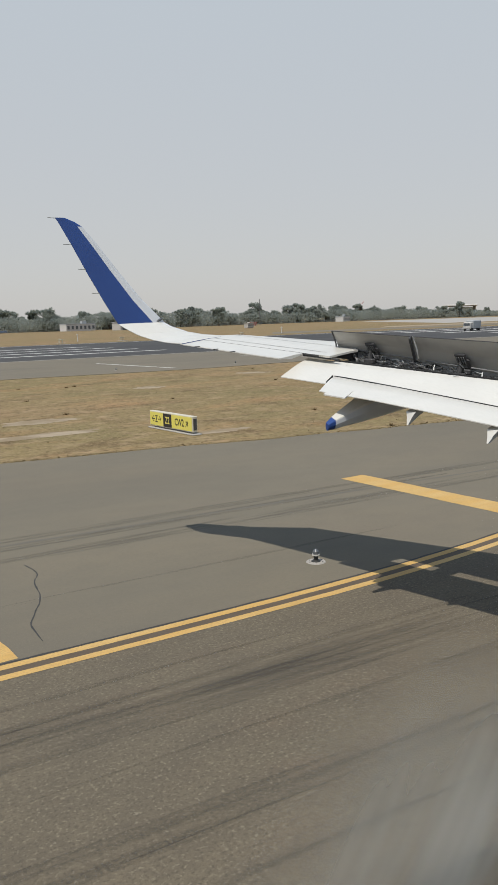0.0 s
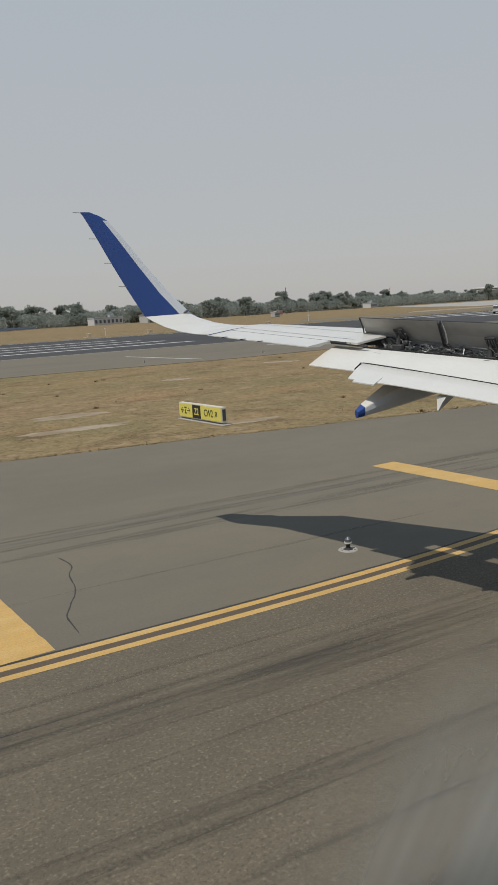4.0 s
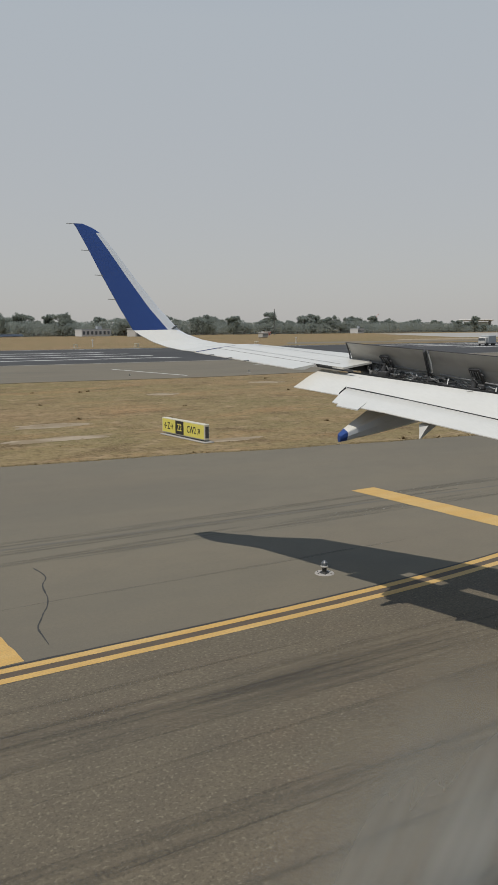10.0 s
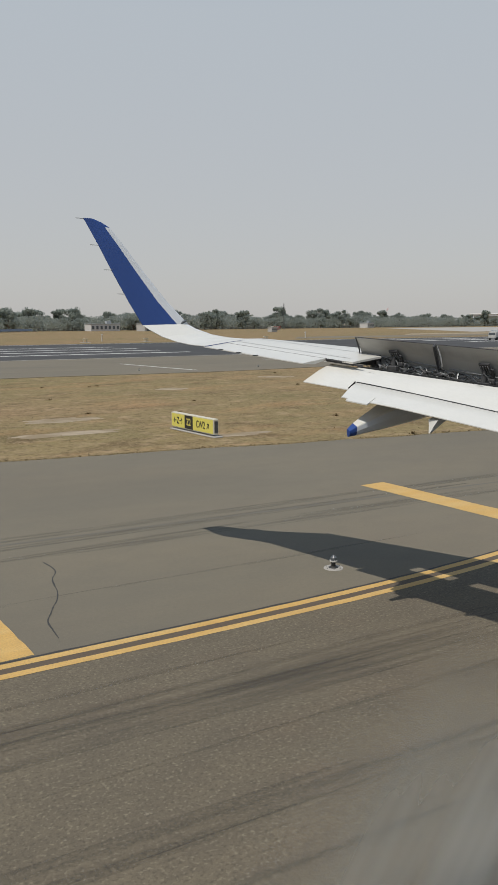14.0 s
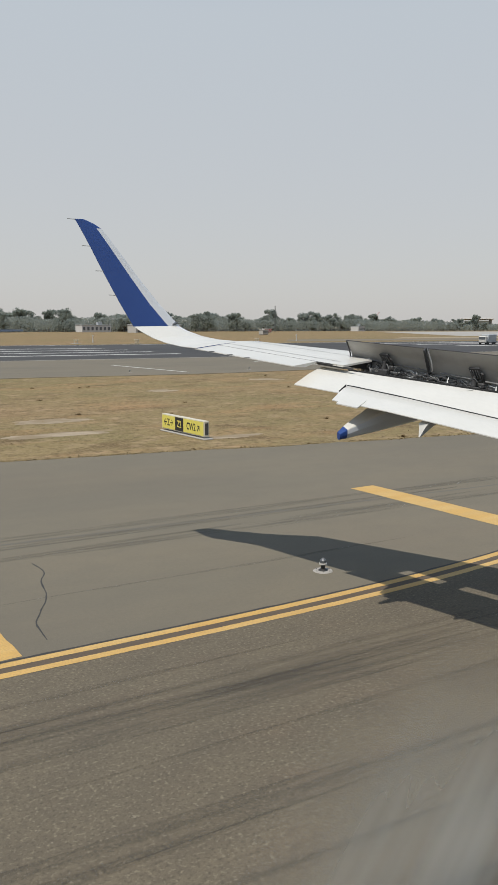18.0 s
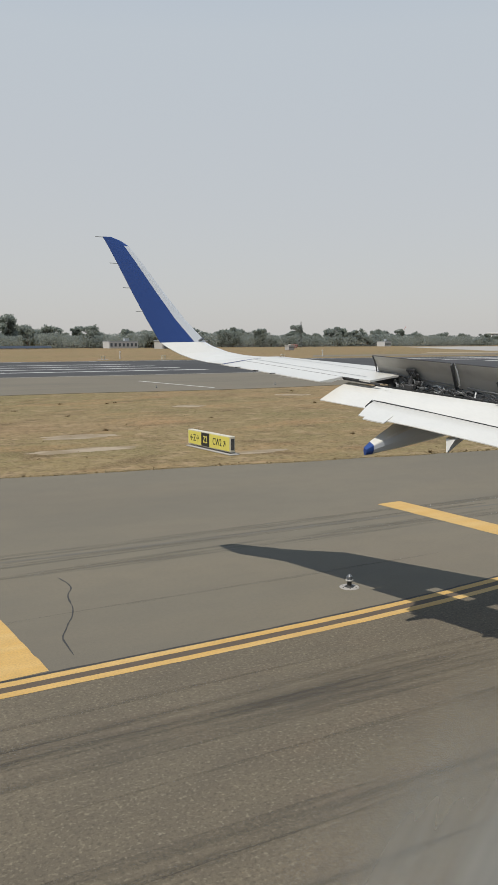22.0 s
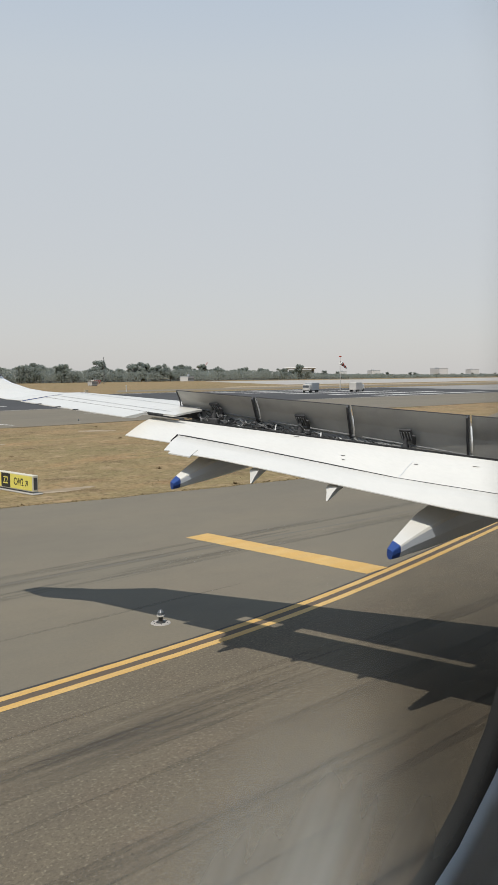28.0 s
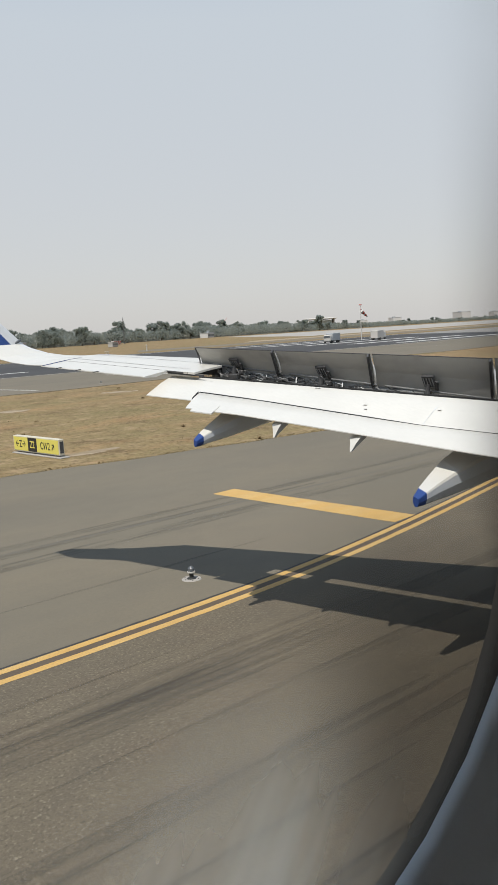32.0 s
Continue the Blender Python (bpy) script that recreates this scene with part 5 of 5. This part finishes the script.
for i in range(5):
    p0, p1 = Vector((0.3 + 0.55 * i, 0, 9.2 - 0.36 * i)), Vector((0.85 + 0.55 * i, 0, 8.84 - 0.36 * i))
    rod(bm, p0, p1, 0.62 - 0.07 * i, 12, 0.55 - 0.07 * i, i % 2)
part("sleeve", from_bm("sleeve", bm, [M_LINE, M_RED]), sock)


def truck(x, y, turn, label, tone):
    t = empty("truck", label, "truck", (x, y, 0), turn)
    bm = bmesh.new()
    box(bm, (0.9, 0, 1.75), (5.4, 2.3, 2.3), None, 0.12)
    part("load_body", from_bm("load_body", bm, tone), t)
    bm = bmesh.new()
    box(bm, (-2.9, 0, 1.45), (1.9, 2.2, 1.9), None, 0.2)
    cab = part("cab", from_bm("cab", bm, M_LINE), t)
    bm = bmesh.new()
    box(bm, (-3.85, 0, 1.8), (0.05, 1.9, 0.7), None, 0.02)
    part("windscreen", from_bm("windscreen", bm, M_WINDOW), cab)
    for wx in (-2.8, 1.2, 2.6):
        for wy in (-1.0, 1.0):
            bm = bmesh.new()
            rod(bm, (wx, wy - 0.14, 0.48), (wx, wy + 0.14, 0.48), 0.48, 16)
            part("wheel", from_bm("wheel", bm, M_RUBBER), t)


truck(176, 166, 20, "white flatbed truck parked beyond the runway", M_ROOF)
truck(190, 160, 200, "pale box truck parked beyond the runway", M_WALL)

# a tower crane and lattice masts on the skyline
def lattice(name, label, x, y, h, w, jib):
    m = empty(name, label, name.split("_")[-1], (x, y, -0.04), 25)
    bm = bmesh.new()
    for sx in (-1, 1):
        for sy in (-1, 1):
            rod(bm, (sx * w, sy * w, 0), (sx * w * 0.5, sy * w * 0.5, h), 0.085, 5)
    k = 0
    while k < h - 2:
        s0, s1 = w * (1 - 0.5 * k / h), w * (1 - 0.5 * (k + 2) / h)
        rod(bm, (-s0, -s0, k), (s1, -s1, k + 2), 0.05, 4)
        rod(bm, (s0, s0, k), (-s1, s1, k + 2), 0.05, 4)
        k += 2
    part("tower", from_bm("tower", bm, M_RED if jib else M_FENCE), m)
    if jib:
        bm = bmesh.new()
        for dz in (0, 1.2):
            rod(bm, (-4, 0, h + dz), (9, 0, h + dz + 7), 0.14, 5)
        box(bm, (-3, 0, h - 0.3), (1.6, 1.2, 1.2))
        part("jib", from_bm("jib", bm, M_RED), m)


lattice("tower_crane", "thin dull red tower crane on the hazy skyline", 700, 860, 17, 0.5, True)
lattice("lattice_mast", "slim grey lattice mast beside the checked hut", 362, 578, 22, 0.45, False)
lattice("lattice_mast", "slim grey lattice mast above the trees", 120, 740, 24, 0.4, False)

# perimeter fence before the trees
fence = empty("perimeter_fence", "long grey perimeter fence in front of the far trees", "fence", (0, 0, -0.04))
bm = bmesh.new()
box(bm, (0, 0, 1.4), (19.7, 0.12, 2.6), None, 0.02)
panel_me = from_bm("panel", bm, M_FENCE)
bm = bmesh.new()
box(bm, (0, 0, 1.55), (0.3, 0.3, 3.1), None, 0.03)
post_me = from_bm("post", bm, M_CONCRETE)
a, step = Vector((-140, 634, 0)), Vector((20 * math.cos(0.159), 20 * math.sin(0.159), 0))
for i in range(105):
    part("panel", panel_me, fence, "", pose(*(a + step * (i + 0.5)), 0, 0, math.degrees(0.159)))
    part("post", post_me, fence, "", pose(*(a + step * i), 0, 0, math.degrees(0.159)))
